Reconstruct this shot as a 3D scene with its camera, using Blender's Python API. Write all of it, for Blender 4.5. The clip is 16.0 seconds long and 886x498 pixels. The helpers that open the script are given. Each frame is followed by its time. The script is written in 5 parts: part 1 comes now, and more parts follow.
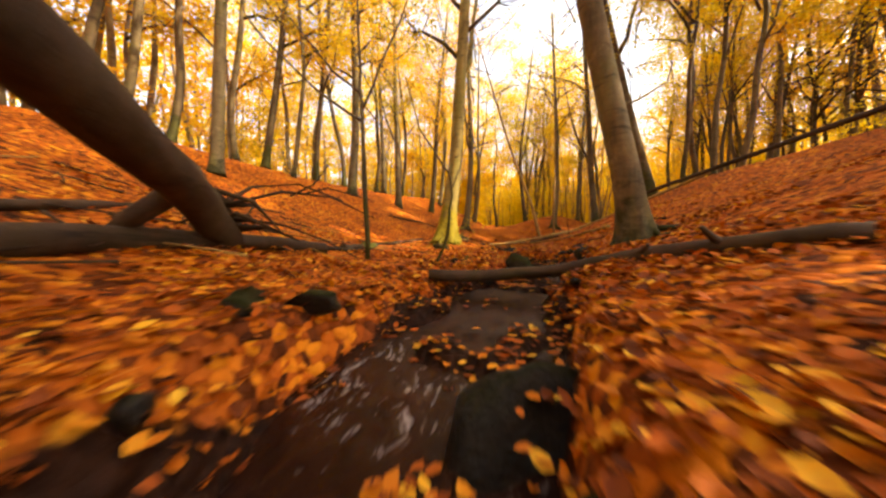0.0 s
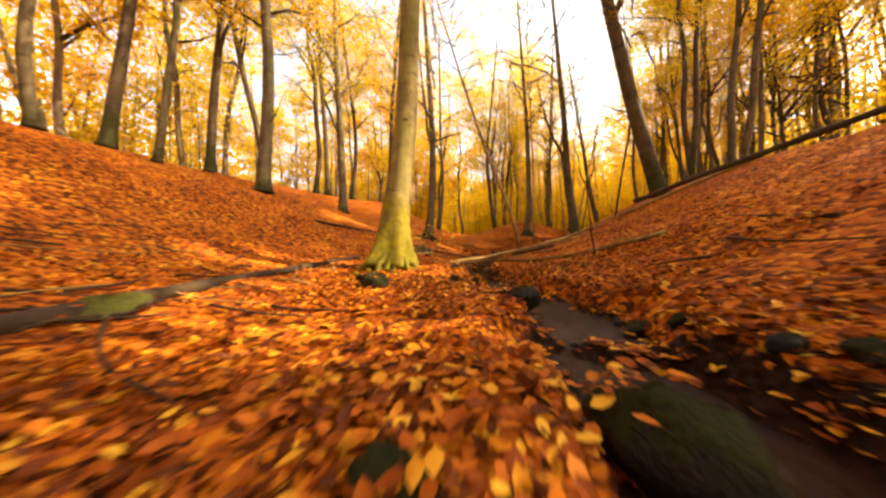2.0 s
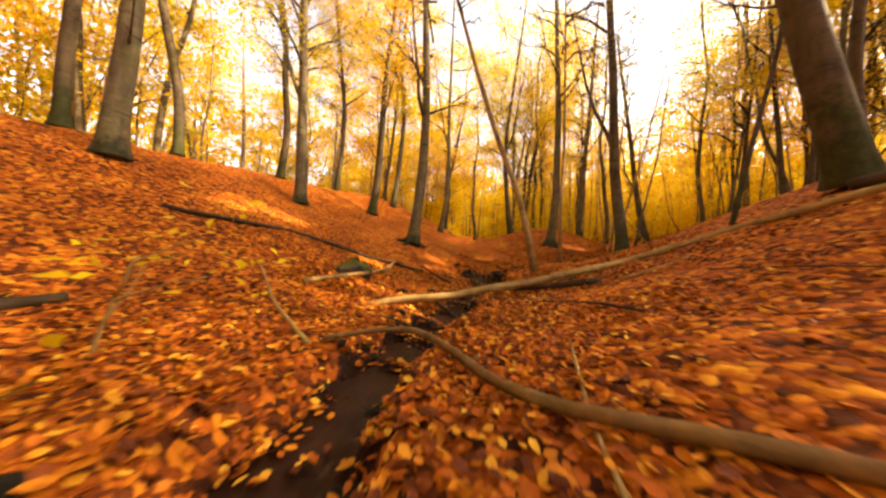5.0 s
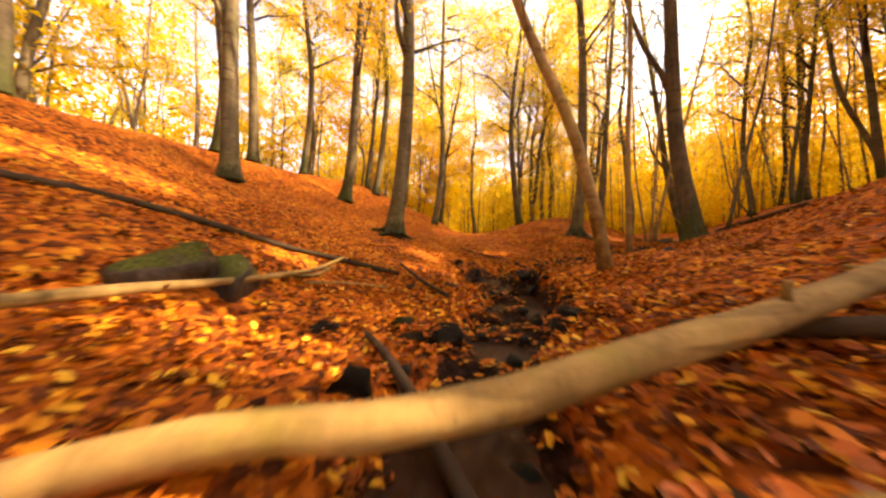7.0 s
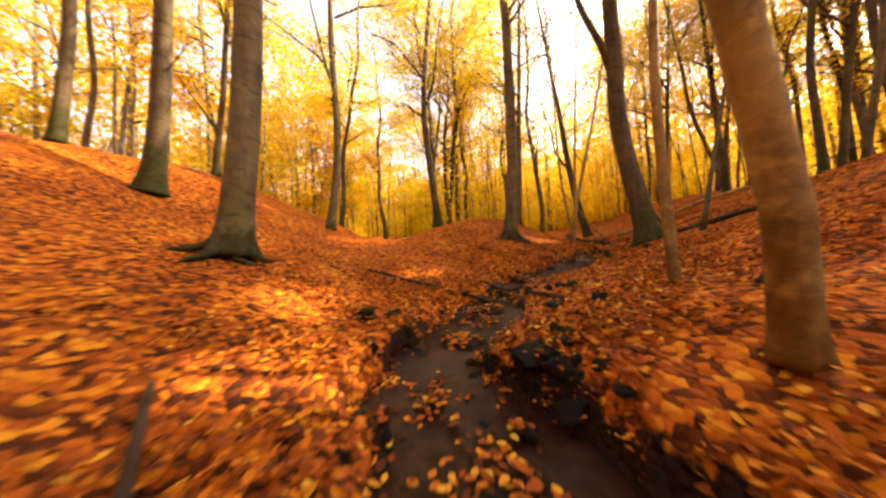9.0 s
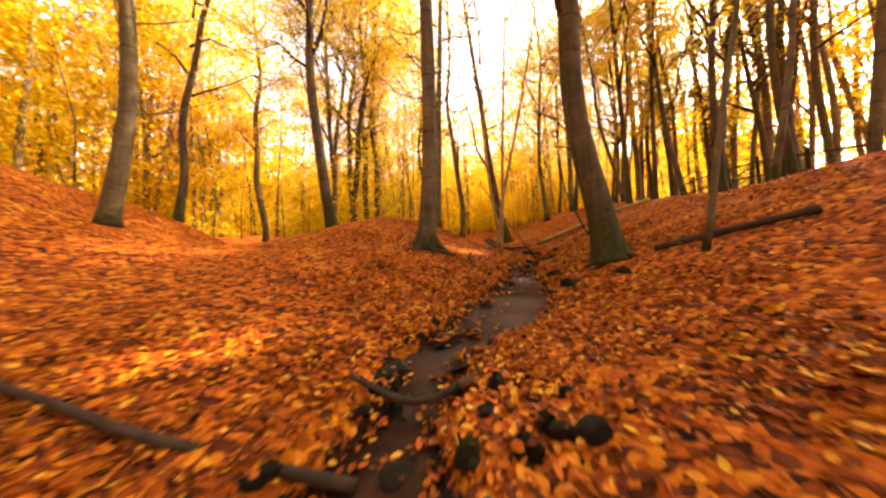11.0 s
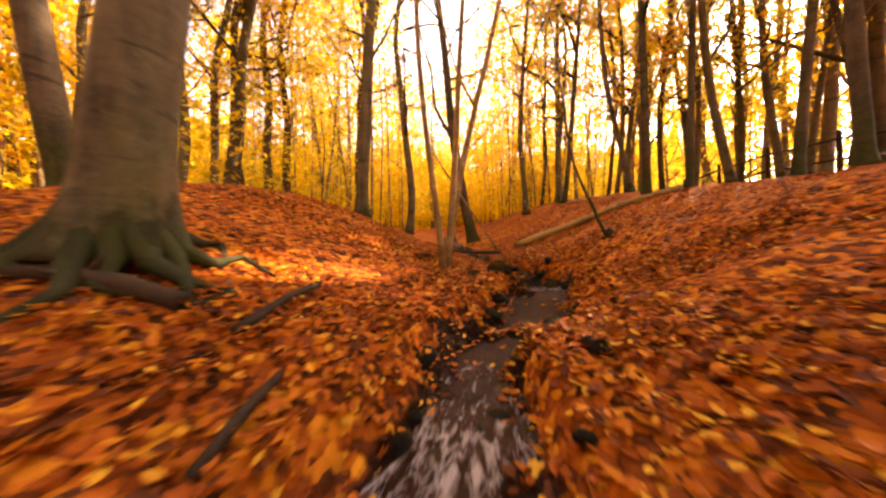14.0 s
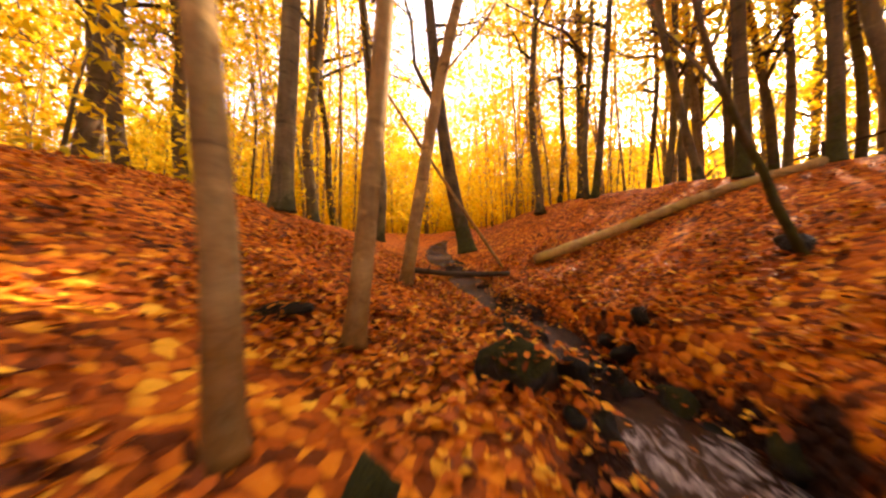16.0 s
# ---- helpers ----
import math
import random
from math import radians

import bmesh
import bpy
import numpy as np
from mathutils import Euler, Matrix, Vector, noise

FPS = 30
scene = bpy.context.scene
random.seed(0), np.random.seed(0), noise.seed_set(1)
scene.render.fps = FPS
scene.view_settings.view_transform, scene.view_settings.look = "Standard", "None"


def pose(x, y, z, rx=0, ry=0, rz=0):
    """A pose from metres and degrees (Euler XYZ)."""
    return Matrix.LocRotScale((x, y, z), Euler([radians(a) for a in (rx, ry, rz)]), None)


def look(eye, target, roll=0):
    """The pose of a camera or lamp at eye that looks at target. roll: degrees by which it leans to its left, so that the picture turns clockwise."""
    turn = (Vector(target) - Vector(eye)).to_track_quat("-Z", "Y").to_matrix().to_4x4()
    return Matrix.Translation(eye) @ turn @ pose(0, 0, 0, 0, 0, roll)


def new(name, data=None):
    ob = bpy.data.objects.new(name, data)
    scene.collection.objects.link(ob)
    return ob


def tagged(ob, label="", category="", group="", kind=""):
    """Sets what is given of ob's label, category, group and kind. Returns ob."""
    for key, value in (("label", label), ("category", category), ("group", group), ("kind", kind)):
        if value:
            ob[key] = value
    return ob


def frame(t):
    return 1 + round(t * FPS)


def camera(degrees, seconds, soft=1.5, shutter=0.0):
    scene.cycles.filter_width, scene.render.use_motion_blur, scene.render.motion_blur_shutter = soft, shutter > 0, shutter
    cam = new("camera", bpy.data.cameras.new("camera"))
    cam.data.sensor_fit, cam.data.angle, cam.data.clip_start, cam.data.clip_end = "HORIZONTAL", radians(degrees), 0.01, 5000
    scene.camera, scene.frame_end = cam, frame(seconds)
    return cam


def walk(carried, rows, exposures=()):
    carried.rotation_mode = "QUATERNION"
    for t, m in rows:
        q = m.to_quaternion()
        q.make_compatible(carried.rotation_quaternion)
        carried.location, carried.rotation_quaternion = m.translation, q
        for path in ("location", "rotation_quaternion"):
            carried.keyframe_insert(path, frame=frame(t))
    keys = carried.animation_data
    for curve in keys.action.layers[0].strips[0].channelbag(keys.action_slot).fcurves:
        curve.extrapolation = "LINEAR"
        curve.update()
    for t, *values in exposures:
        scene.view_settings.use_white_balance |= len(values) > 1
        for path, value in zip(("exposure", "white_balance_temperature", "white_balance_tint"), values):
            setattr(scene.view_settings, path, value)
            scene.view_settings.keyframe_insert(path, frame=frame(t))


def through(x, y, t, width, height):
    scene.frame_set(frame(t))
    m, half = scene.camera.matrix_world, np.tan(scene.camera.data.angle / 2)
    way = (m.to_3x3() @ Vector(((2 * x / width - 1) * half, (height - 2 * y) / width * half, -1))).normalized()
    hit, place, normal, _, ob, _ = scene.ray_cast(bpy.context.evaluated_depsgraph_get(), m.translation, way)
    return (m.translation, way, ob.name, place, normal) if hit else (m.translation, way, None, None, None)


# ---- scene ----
cam = camera(119.6, 16.0, soft=2.5, shutter=0.45)
# seconds, eye, target, roll
PATH = [
    (0.0, (-0.688, -9.364, -0.644), (-0.958, -7.382, -0.621), 0.43),
    (0.5, (-0.714, -8.661, -0.528), (-0.964, -6.677, -0.495), 0.43),
    (1.0, (-0.760, -7.889, -0.375), (-0.952, -5.899, -0.339), -0.07),
    (1.5, (-0.798, -7.134, -0.310), (-0.891, -5.137, -0.249), -0.76),
    (2.0, (-0.736, -6.470, -0.322), (-0.736, -4.472, -0.243), -1.14),
    (2.5, (-0.583, -5.803, -0.321), (-0.511, -3.807, -0.225), -1.33),
    (3.0, (-0.354, -5.155, -0.203), (-0.254, -3.160, -0.098), -0.95),
    (3.5, (-0.066, -4.558, -0.065), (-0.003, -2.563, 0.059), -0.25),
    (4.0, (0.196, -3.986, 0.072), (0.186, -1.990, 0.194), 1.16),
    (4.5, (0.417, -3.427, 0.151), (0.316, -1.432, 0.255), 2.03),
    (5.10, (0.553, -2.736, 0.156), (0.373, -0.743, 0.246), 2.55),
    (5.75, (0.562, -1.765, 0.070), (0.333, 0.226, 0.155), 2.50),
    (6.40, (0.486, -0.761, -0.002), (0.264, 1.229, 0.087), 1.96),
    (7.0, (0.389, 0.016, 0.041), (0.244, 2.009, 0.141), 1.15),
    (7.5, (0.293, 0.694, 0.173), (0.269, 2.691, 0.288), 0.19),
    (8.0, (0.265, 1.350, 0.310), (0.401, 3.343, 0.421), -1.10),
    (8.5, (0.268, 2.041, 0.426), (0.607, 4.009, 0.526), -2.18),
    (9.0, (0.406, 2.702, 0.528), (0.942, 4.627, 0.622), -3.05),
    (9.5, (0.652, 3.356, 0.618), (1.384, 5.215, 0.710), -3.39),
    (10.0, (0.994, 3.943, 0.720), (1.891, 5.729, 0.802), -3.87),
    (10.80, (1.605, 4.728, 0.874), (2.673, 6.424, 0.939), -3.46),
    (11.70, (2.544, 5.596, 1.049), (3.722, 7.216, 1.093), -1.81),
    (12.5, (3.392, 6.236, 1.139), (4.604, 7.826, 1.171), -0.94),
    (13.0, (4.007, 6.658, 1.168), (5.226, 8.243, 1.196), -0.91),
    (13.5, (4.592, 7.096, 1.179), (5.826, 8.670, 1.189), -0.70),
    (14.0, (5.153, 7.558, 1.177), (6.407, 9.116, 1.186), -0.93),
    (14.5, (5.712, 8.035, 1.245), (6.979, 9.582, 1.259), -0.86),
    (15.0, (6.254, 8.511, 1.298), (7.530, 10.051, 1.318), -0.77),
    (15.5, (6.814, 8.977, 1.345), (8.082, 10.523, 1.390), -1.06),
    (16.0, (7.372, 9.431, 1.383), (8.612, 10.999, 1.436), -0.76),
]
walk(cam, [(t, look(e, g, r)) for t, e, g, r in PATH], [(0.0, 2.2, 7600, 11), (3.0, 2.22, 7500, 11), (4.5, 2.2, 7500, 12), (7.0, 2.36, 7650, 15), (8.5, 2.44, 7250, 14), (10.0, 2.64, 7400, 17), (12.5, 2.78, 7700, 24), (14.5, 2.8, 7700, 27), (16.0, 2.82, 7600, 27)])

# ---- sky and sun: a bright hazy autumn day, the sun to the side and high ----
SUN_YAW, SUN_EL = -90.0, 40.0
world = bpy.data.worlds.new("sky")
scene.world = world
world.use_nodes = True
wn, wl = world.node_tree.nodes, world.node_tree.links
sky = wn.new("ShaderNodeTexSky")
sky.sky_type, sky.sun_disc = "NISHITA", False
sky.sun_elevation, sky.sun_rotation = radians(SUN_EL), radians(-SUN_YAW)
sky.air_density, sky.dust_density, sky.ozone_density = 1.0, 3.0, 0.8
haze = wn.new("ShaderNodeHueSaturation")
haze.inputs["Saturation"].default_value = 0.6
wl.new(sky.outputs[0], haze.inputs["Color"])
wl.new(haze.outputs[0], wn["Background"].inputs[0])
wn["Background"].inputs[1].default_value = 0.15
sun = new("sun", bpy.data.lights.new("sun", "SUN"))
sun.data.energy, sun.data.angle, sun.data.color = 3.6, radians(0.6), (1.0, 0.80, 0.54)
_a, _e = radians(SUN_YAW), radians(SUN_EL)
sun.matrix_world = look((-math.sin(_a) * math.cos(_e) * 50, math.cos(_a) * math.cos(_e) * 50, math.sin(_e) * 50), (0, 0, 0))

SUN_WAY = np.array(sun.matrix_world.to_3x3() @ Vector((0, 0, 1)))
# where the sun finds a gap in the canopy: x, y, height, reach
SUN_GAPS = [(-2.15, -4.35, -0.6, 0.95), (-1.45, -5.1, -0.65, 0.68), (-2.05, -3.75, -0.6, 0.41), (-1.0, -2.85, -0.5, 0.45), (-1.5, -2.35, 0.6, 0.81), (-1.45, -2.3, 1.9, 0.68), (-1.3, 0.8, -0.3, 0.47), (-0.85, 1.15, -0.4, 0.54), (-0.1, 0.58, -0.35, 0.57), (-3.8, 3, 1, 0.61),
    (-4.4, 2.4, 1.2, 0.54), (-1.6, 2.95, 0.1, 0.41), (-0.15, 4.55, -0.1, 0.54), (-0.3, 5.4, 0.1, 0.34), (-0.4, 6, 0.2, 0.54), (1.35, 7.45, 0.3, 0.47), (0.13, 11, 1.2, 0.94), (5.6, 9.92, 1, 0.68), (6.5, 10.9, 1.2, 0.47), (-0.9, 24, 2.6, 2.16)]


def shades(at):
    """For an array of places: which of them lie clear of the gaps through which the sun falls."""
    keep = np.ones(len(at), bool)
    for x, y, z, reach in SUN_GAPS:
        v = at - (x, y, z)
        along = v @ SUN_WAY
        off = np.linalg.norm(v - along[:, None] * SUN_WAY, axis=1)
        keep &= (along < 1.0) | (off > reach * (1 + 0.3 * np.sin(3.0 * at[:, 1] + 2.0 * at[:, 2])))
    return keep


# ---- materials ----
def material(name, rough=0.8):
    m = bpy.data.materials.new(name)
    m.use_nodes = True
    n, l = m.node_tree.nodes, m.node_tree.links
    b = n["Principled BSDF"]
    b.inputs["Roughness"].default_value = rough
    b.inputs["Specular IOR Level"].default_value = 0.2
    return m, n, l, b


def noise_tex(n, l, vec, scale, detail=4.0, rough=0.6, distortion=0.0):
    t = n.new("ShaderNodeTexNoise")
    t.inputs["Scale"].default_value, t.inputs["Detail"].default_value = scale, detail
    t.inputs["Roughness"].default_value, t.inputs["Distortion"].default_value = rough, distortion
    if vec is not None:
        l.new(vec, t.inputs["Vector"])
    return t.outputs["Fac"]


def ramp(n, l, fac, stops, mode="LINEAR"):
    r = n.new("ShaderNodeValToRGB")
    r.color_ramp.interpolation = mode
    e = r.color_ramp.elements
    while len(e) < len(stops):
        e.new(0.5)
    for k, (p, c) in enumerate(stops):
        e[k].position, e[k].color = p, (*c, 1) if len(c) == 3 else c
    if fac is not None:
        l.new(fac, r.inputs["Fac"])
    return r.outputs["Color"]


def mix(n, l, fac, a, b, kind="MIX"):
    m = n.new("ShaderNodeMix")
    m.data_type, m.blend_type = "RGBA", kind
    for s, v in ((m.inputs[0], fac), (m.inputs[6], a), (m.inputs[7], b)):
        if isinstance(v, (int, float)):
            s.default_value = v
        elif isinstance(v, tuple):
            s.default_value = (*v, 1)
        else:
            l.new(v, s)
    return m.outputs[2]


def math_node(n, l, op, a, b=0.0, clamp=False):
    m = n.new("ShaderNodeMath")
    m.operation, m.use_clamp = op, clamp
    for s, v in zip(m.inputs, (a, b)):
        if isinstance(v, (int, float)):
            s.default_value = v
        else:
            l.new(v, s)
    return m.outputs[0]


def bump(n, l, b, height, strength, distance):
    t = n.new("ShaderNodeBump")
    t.inputs["Strength"].default_value, t.inputs["Distance"].default_value = strength, distance
    l.new(height, t.inputs["Height"])
    l.new(t.outputs[0], b.inputs["Normal"])


def coords(n, stretch=(1, 1, 1), l=None):
    t = n.new("ShaderNodeTexCoord").outputs["Object"]
    if stretch == (1, 1, 1):
        return t
    m = n.new("ShaderNodeMapping")
    m.inputs["Scale"].default_value = stretch
    l.new(t, m.inputs["Vector"])
    return m.outputs[0]


LITTER = [(0.0, (0.030, 0.010, 0.005)), (0.18, (0.11, 0.028, 0.008)), (0.38, (0.28, 0.064, 0.010)), (0.60, (0.44, 0.112, 0.013)), (0.79, (0.60, 0.21, 0.017)), (0.93, (0.74, 0.42, 0.04)), (1.0, (0.50, 0.26, 0.11))]


def ground_material():
    """Packed beech litter over dark soil; bare wet soil where the mask says so."""
    m, n, l, b = material("leaf_litter", 0.75)
    b.inputs["Specular IOR Level"].default_value = 0.05
    c = coords(n)
    warp = n.new("ShaderNodeTexNoise")
    warp.inputs["Scale"].default_value = 9.0
    l.new(c, warp.inputs["Vector"])
    add = n.new("ShaderNodeVectorMath")
    add.operation = "MULTIPLY_ADD"
    l.new(warp.outputs["Color"], add.inputs[0])
    add.inputs[1].default_value = (0.05, 0.05, 0.05)
    l.new(c, add.inputs[2])
    v = n.new("ShaderNodeTexVoronoi")
    v.inputs["Scale"].default_value = 20.0
    l.new(add.outputs[0], v.inputs["Vector"])
    sep = n.new("ShaderNodeSeparateColor")
    l.new(v.outputs["Color"], sep.inputs[0])
    cell = sep.outputs[0]
    big = noise_tex(n, l, c, 0.7, 3.0)
    fac = math_node(n, l, "ADD", math_node(n, l, "MULTIPLY", cell, 0.78), math_node(n, l, "MULTIPLY", math_node(n, l, "SUBTRACT", big, 0.42), 0.5), True)
    leaves = ramp(n, l, fac, LITTER)
    # shade between the leaves, put into the colour as darker cell rims
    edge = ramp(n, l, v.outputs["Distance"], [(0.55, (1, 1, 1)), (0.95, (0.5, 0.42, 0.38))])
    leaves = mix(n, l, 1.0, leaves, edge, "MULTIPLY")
    soil = ramp(n, l, noise_tex(n, l, c, 22.0, 5.0), [(0.3, (0.006, 0.0024, 0.0015)), (0.7, (0.028, 0.0105, 0.006))])
    at = n.new("ShaderNodeAttribute")
    at.attribute_name = "wet"
    patch = math_node(n, l, "ADD", at.outputs["Fac"], math_node(n, l, "MULTIPLY", math_node(n, l, "SUBTRACT", noise_tex(n, l, c, 5.0, 4.0), 0.5), 1.1))
    mask = ramp(n, l, patch, [(0.42, (0, 0, 0)), (0.56, (1, 1, 1))])
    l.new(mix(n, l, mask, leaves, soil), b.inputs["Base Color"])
    l.new(ramp(n, l, mask, [(0.0, (0.78, 0.78, 0.78)), (1.0, (0.55, 0.55, 0.55))]), b.inputs["Roughness"])
    hgt = math_node(n, l, "ADD", math_node(n, l, "MULTIPLY", v.outputs["Distance"], -1.0), math_node(n, l, "MULTIPLY", noise_tex(n, l, c, 60.0, 3.0), 0.4))
    bump(n, l, b, hgt, 0.9, 0.03)
    return m


def leaf_material(name, stops, through, rough=0.55, sheen=0.06):
    """Leaves: one tone a leaf, a little mottled, and light that passes through them."""
    m, n, l, b = material(name, rough)
    rnd = n.new("ShaderNodeNewGeometry").outputs["Random Per Island"]
    c = coords(n)
    mott = noise_tex(n, l, c, 35.0, 3.0)
    col = ramp(n, l, math_node(n, l, "ADD", math_node(n, l, "MULTIPLY", rnd, 0.86), math_node(n, l, "MULTIPLY", mott, 0.14)), stops)
    l.new(col, b.inputs["Base Color"])
    b.inputs["Specular IOR Level"].default_value = sheen
    tr = n.new("ShaderNodeBsdfTranslucent")
    l.new(col, tr.inputs["Color"])
    ms = n.new("ShaderNodeMixShader")
    ms.inputs[0].default_value = through
    l.new(b.outputs[0], ms.inputs[1])
    l.new(tr.outputs[0], ms.inputs[2])
    l.new(ms.outputs[0], n["Material Output"].inputs["Surface"])
    return m


def bark_material(name, dark, light, moss=0.0, moss_colour=(0.10, 0.11, 0.012), lichen=0.25, scars=0.6):
    """Smooth beech bark: rings and scars across the stem, pale lichen, green-gold moss near the foot."""
    m, n, l, b = material(name, 0.8)
    c = coords(n)
    rings = noise_tex(n, l, coords(n, (3.0, 3.0, 7.0), l), 2.0, 6.0, 0.7, 0.8)
    blot = noise_tex(n, l, c, 1.7, 6.0, 0.65)
    runs = noise_tex(n, l, coords(n, (6.0, 6.0, 0.7), l), 1.6, 4.0, 0.6)
    tone = math_node(n, l, "ADD", math_node(n, l, "MULTIPLY", rings, 0.22), math_node(n, l, "ADD", math_node(n, l, "MULTIPLY", blot, 0.48), math_node(n, l, "MULTIPLY", runs, 0.3)))
    col = ramp(n, l, tone, [(0.36, dark), (0.5, tuple(0.5 * a + 0.5 * d for a, d in zip(light, dark))), (0.64, light)])
    spots = ramp(n, l, noise_tex(n, l, c, 5.0, 5.0), [(0.57, (0, 0, 0)), (0.66, (lichen, lichen, lichen))])
    col = mix(n, l, spots, col, tuple(1.5 * v for v in light))
    film = ramp(n, l, noise_tex(n, l, coords(n, (1.6, 1.6, 0.45), l), 1.3, 4.0), [(0.5, (0, 0, 0)), (0.66, (0.5, 0.5, 0.5))])
    col = mix(n, l, film, col, (0.62 * light[0], 0.78 * light[1], 0.3 * light[2]))
    scar = ramp(n, l, noise_tex(n, l, coords(n, (1.1, 1.1, 7.0), l), 1.5, 3.0, 0.5, 0.6), [(0.6, (0, 0, 0)), (0.68, (scars, scars, scars))])
    col = mix(n, l, scar, col, tuple(0.6 * v for v in dark))
    if moss > 0:
        sep = n.new("ShaderNodeSeparateXYZ")
        l.new(c, sep.inputs[0])
        foot = math_node(n, l, "SUBTRACT", moss, math_node(n, l, "MULTIPLY", sep.outputs[2], 0.75))
        foot = math_node(n, l, "ADD", foot, math_node(n, l, "MULTIPLY", math_node(n, l, "SUBTRACT", noise_tex(n, l, c, 3.5, 5.0), 0.5), 2.4))
        col = mix(n, l, ramp(n, l, foot, [(0.35, (0, 0, 0)), (0.75, (0.85, 0.85, 0.85))]), col, ramp(n, l, noise_tex(n, l, c, 11.0, 6.0, 0.7), [(0.3, tuple(0.3 * v for v in moss_colour)), (0.7, tuple(1.15 * v for v in moss_colour))]))
    l.new(col, b.inputs["Base Color"])
    hgt = math_node(n, l, "ADD", rings, math_node(n, l, "MULTIPLY", noise_tex(n, l, c, 40.0, 4.0), 0.35))
    bump(n, l, b, hgt, 0.5, 0.015)
    return m


def rock_material(name, moss, pale=1.0):
    m, n, l, b = material(name, 0.6)
    c = coords(n)
    stone = ramp(n, l, noise_tex(n, l, c, 9.0, 6.0), [(0.3, (0.004 * pale, 0.003 * pale, 0.0025 * pale)), (0.7, (0.017 * pale, 0.012 * pale, 0.009 * pale))])
    up = n.new("ShaderNodeSeparateXYZ")
    l.new(n.new("ShaderNodeNewGeometry").outputs["Normal"], up.inputs[0])
    f = math_node(n, l, "ADD", math_node(n, l, "MULTIPLY", up.outputs[2], 0.7), math_node(n, l, "MULTIPLY", noise_tex(n, l, c, 6.0, 5.0), 0.9))
    f = ramp(n, l, math_node(n, l, "ADD", f, moss - 0.5), [(0.62, (0, 0, 0)), (0.9, (1, 1, 1))])
    green = ramp(n, l, noise_tex(n, l, c, 30.0, 3.0), [(0.3, (0.005 * pale, 0.006 * pale, 0.0015 * pale)), (0.75, (0.028 * pale, 0.028 * pale, 0.004 * pale))])
    l.new(mix(n, l, f, stone, green), b.inputs["Base Color"])
    l.new(ramp(n, l, f, [(0.0, (0.38, 0.38, 0.38)), (1.0, (0.95, 0.95, 0.95))]), b.inputs["Roughness"])
    bump(n, l, b, noise_tex(n, l, c, 24.0, 6.0), 0.8, 0.03)
    return m


def water_material():
    """Shallow brown brook: a glossy rippled skin over a peaty bed, with torn white streaks where it runs fast."""
    m, n, l, b = material("brook_water", 0.09)
    c = coords(n)
    bed = ramp(n, l, noise_tex(n, l, c, 6.0, 5.0), [(0.3, (0.008, 0.003, 0.002)), (0.7, (0.026, 0.0095, 0.006))])
    at = n.new("ShaderNodeAttribute")
    at.attribute_name = "fast"
    uv = n.new("ShaderNodeUVMap").outputs[0]
    mp = n.new("ShaderNodeMapping")
    mp.inputs["Scale"].default_value = (9.0, 3.4, 1.0)
    l.new(uv, mp.inputs["Vector"])
    streak = noise_tex(n, l, mp.outputs[0], 2.3, 6.0, 0.7, 0.6)
    foam = ramp(n, l, math_node(n, l, "ADD", streak, math_node(n, l, "MULTIPLY", math_node(n, l, "SUBTRACT", at.outputs["Fac"], 1.0), 0.5)), [(0.44, (0, 0, 0)), (0.6, (0.9, 0.9, 0.9))])
    l.new(mix(n, l, foam, bed, (0.34, 0.30, 0.30)), b.inputs["Base Color"])
    l.new(ramp(n, l, foam, [(0.0, (0.07, 0.07, 0.07)), (1.0, (0.5, 0.5, 0.5))]), b.inputs["Roughness"])
    b.inputs["IOR"].default_value, b.inputs["Specular IOR Level"].default_value = 1.33, 0.3
    ripple = math_node(n, l, "ADD", math_node(n, l, "MULTIPLY", streak, 0.8), noise_tex(n, l, c, 11.0, 4.0))
    bump(n, l, b, ripple, 0.8, 0.025)
    b.inputs["Specular IOR Level"].default_value = 0.0
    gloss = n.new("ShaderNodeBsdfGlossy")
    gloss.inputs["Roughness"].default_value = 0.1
    # brown tint on the gloss, painting mirrored foliage into the reflection
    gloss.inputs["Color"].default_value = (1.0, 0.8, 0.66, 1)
    fr = n.new("ShaderNodeFresnel")
    fr.inputs["IOR"].default_value = 1.33
    for node in (gloss, fr):
        l.new(b.inputs["Normal"].links[0].from_socket, node.inputs["Normal"])
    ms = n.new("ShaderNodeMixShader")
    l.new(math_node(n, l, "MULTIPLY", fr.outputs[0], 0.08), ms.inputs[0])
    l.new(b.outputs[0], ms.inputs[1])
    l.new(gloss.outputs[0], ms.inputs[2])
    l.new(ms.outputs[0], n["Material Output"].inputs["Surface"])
    return m


def woods_material():
    """Foliage of the wood's far edge, too distant to be told apart: dark stems, olive and yellow crowns."""
    m, n, l, b = material("far_wood", 0.9)
    c = coords(n)
    leaf = ramp(n, l, math_node(n, l, "ADD", math_node(n, l, "MULTIPLY", noise_tex(n, l, c, 0.16, 4.0), 0.5), math_node(n, l, "MULTIPLY", noise_tex(n, l, c, 1.1, 6.0, 0.75), 0.5)), [(0.36, (0.07, 0.05, 0.010)), (0.47, (0.30, 0.21, 0.03)), (0.56, (0.62, 0.43, 0.05)), (0.68, (0.40, 0.33, 0.05))])
    stem = ramp(n, l, noise_tex(n, l, coords(n, (1.0, 1.0, 0.02), l), 0.9, 3.0, 0.7), [(0.56, (0, 0, 0)), (0.62, (0.75, 0.75, 0.75))])
    l.new(mix(n, l, stem, leaf, (0.045, 0.03, 0.018)), b.inputs["Base Color"])
    return m


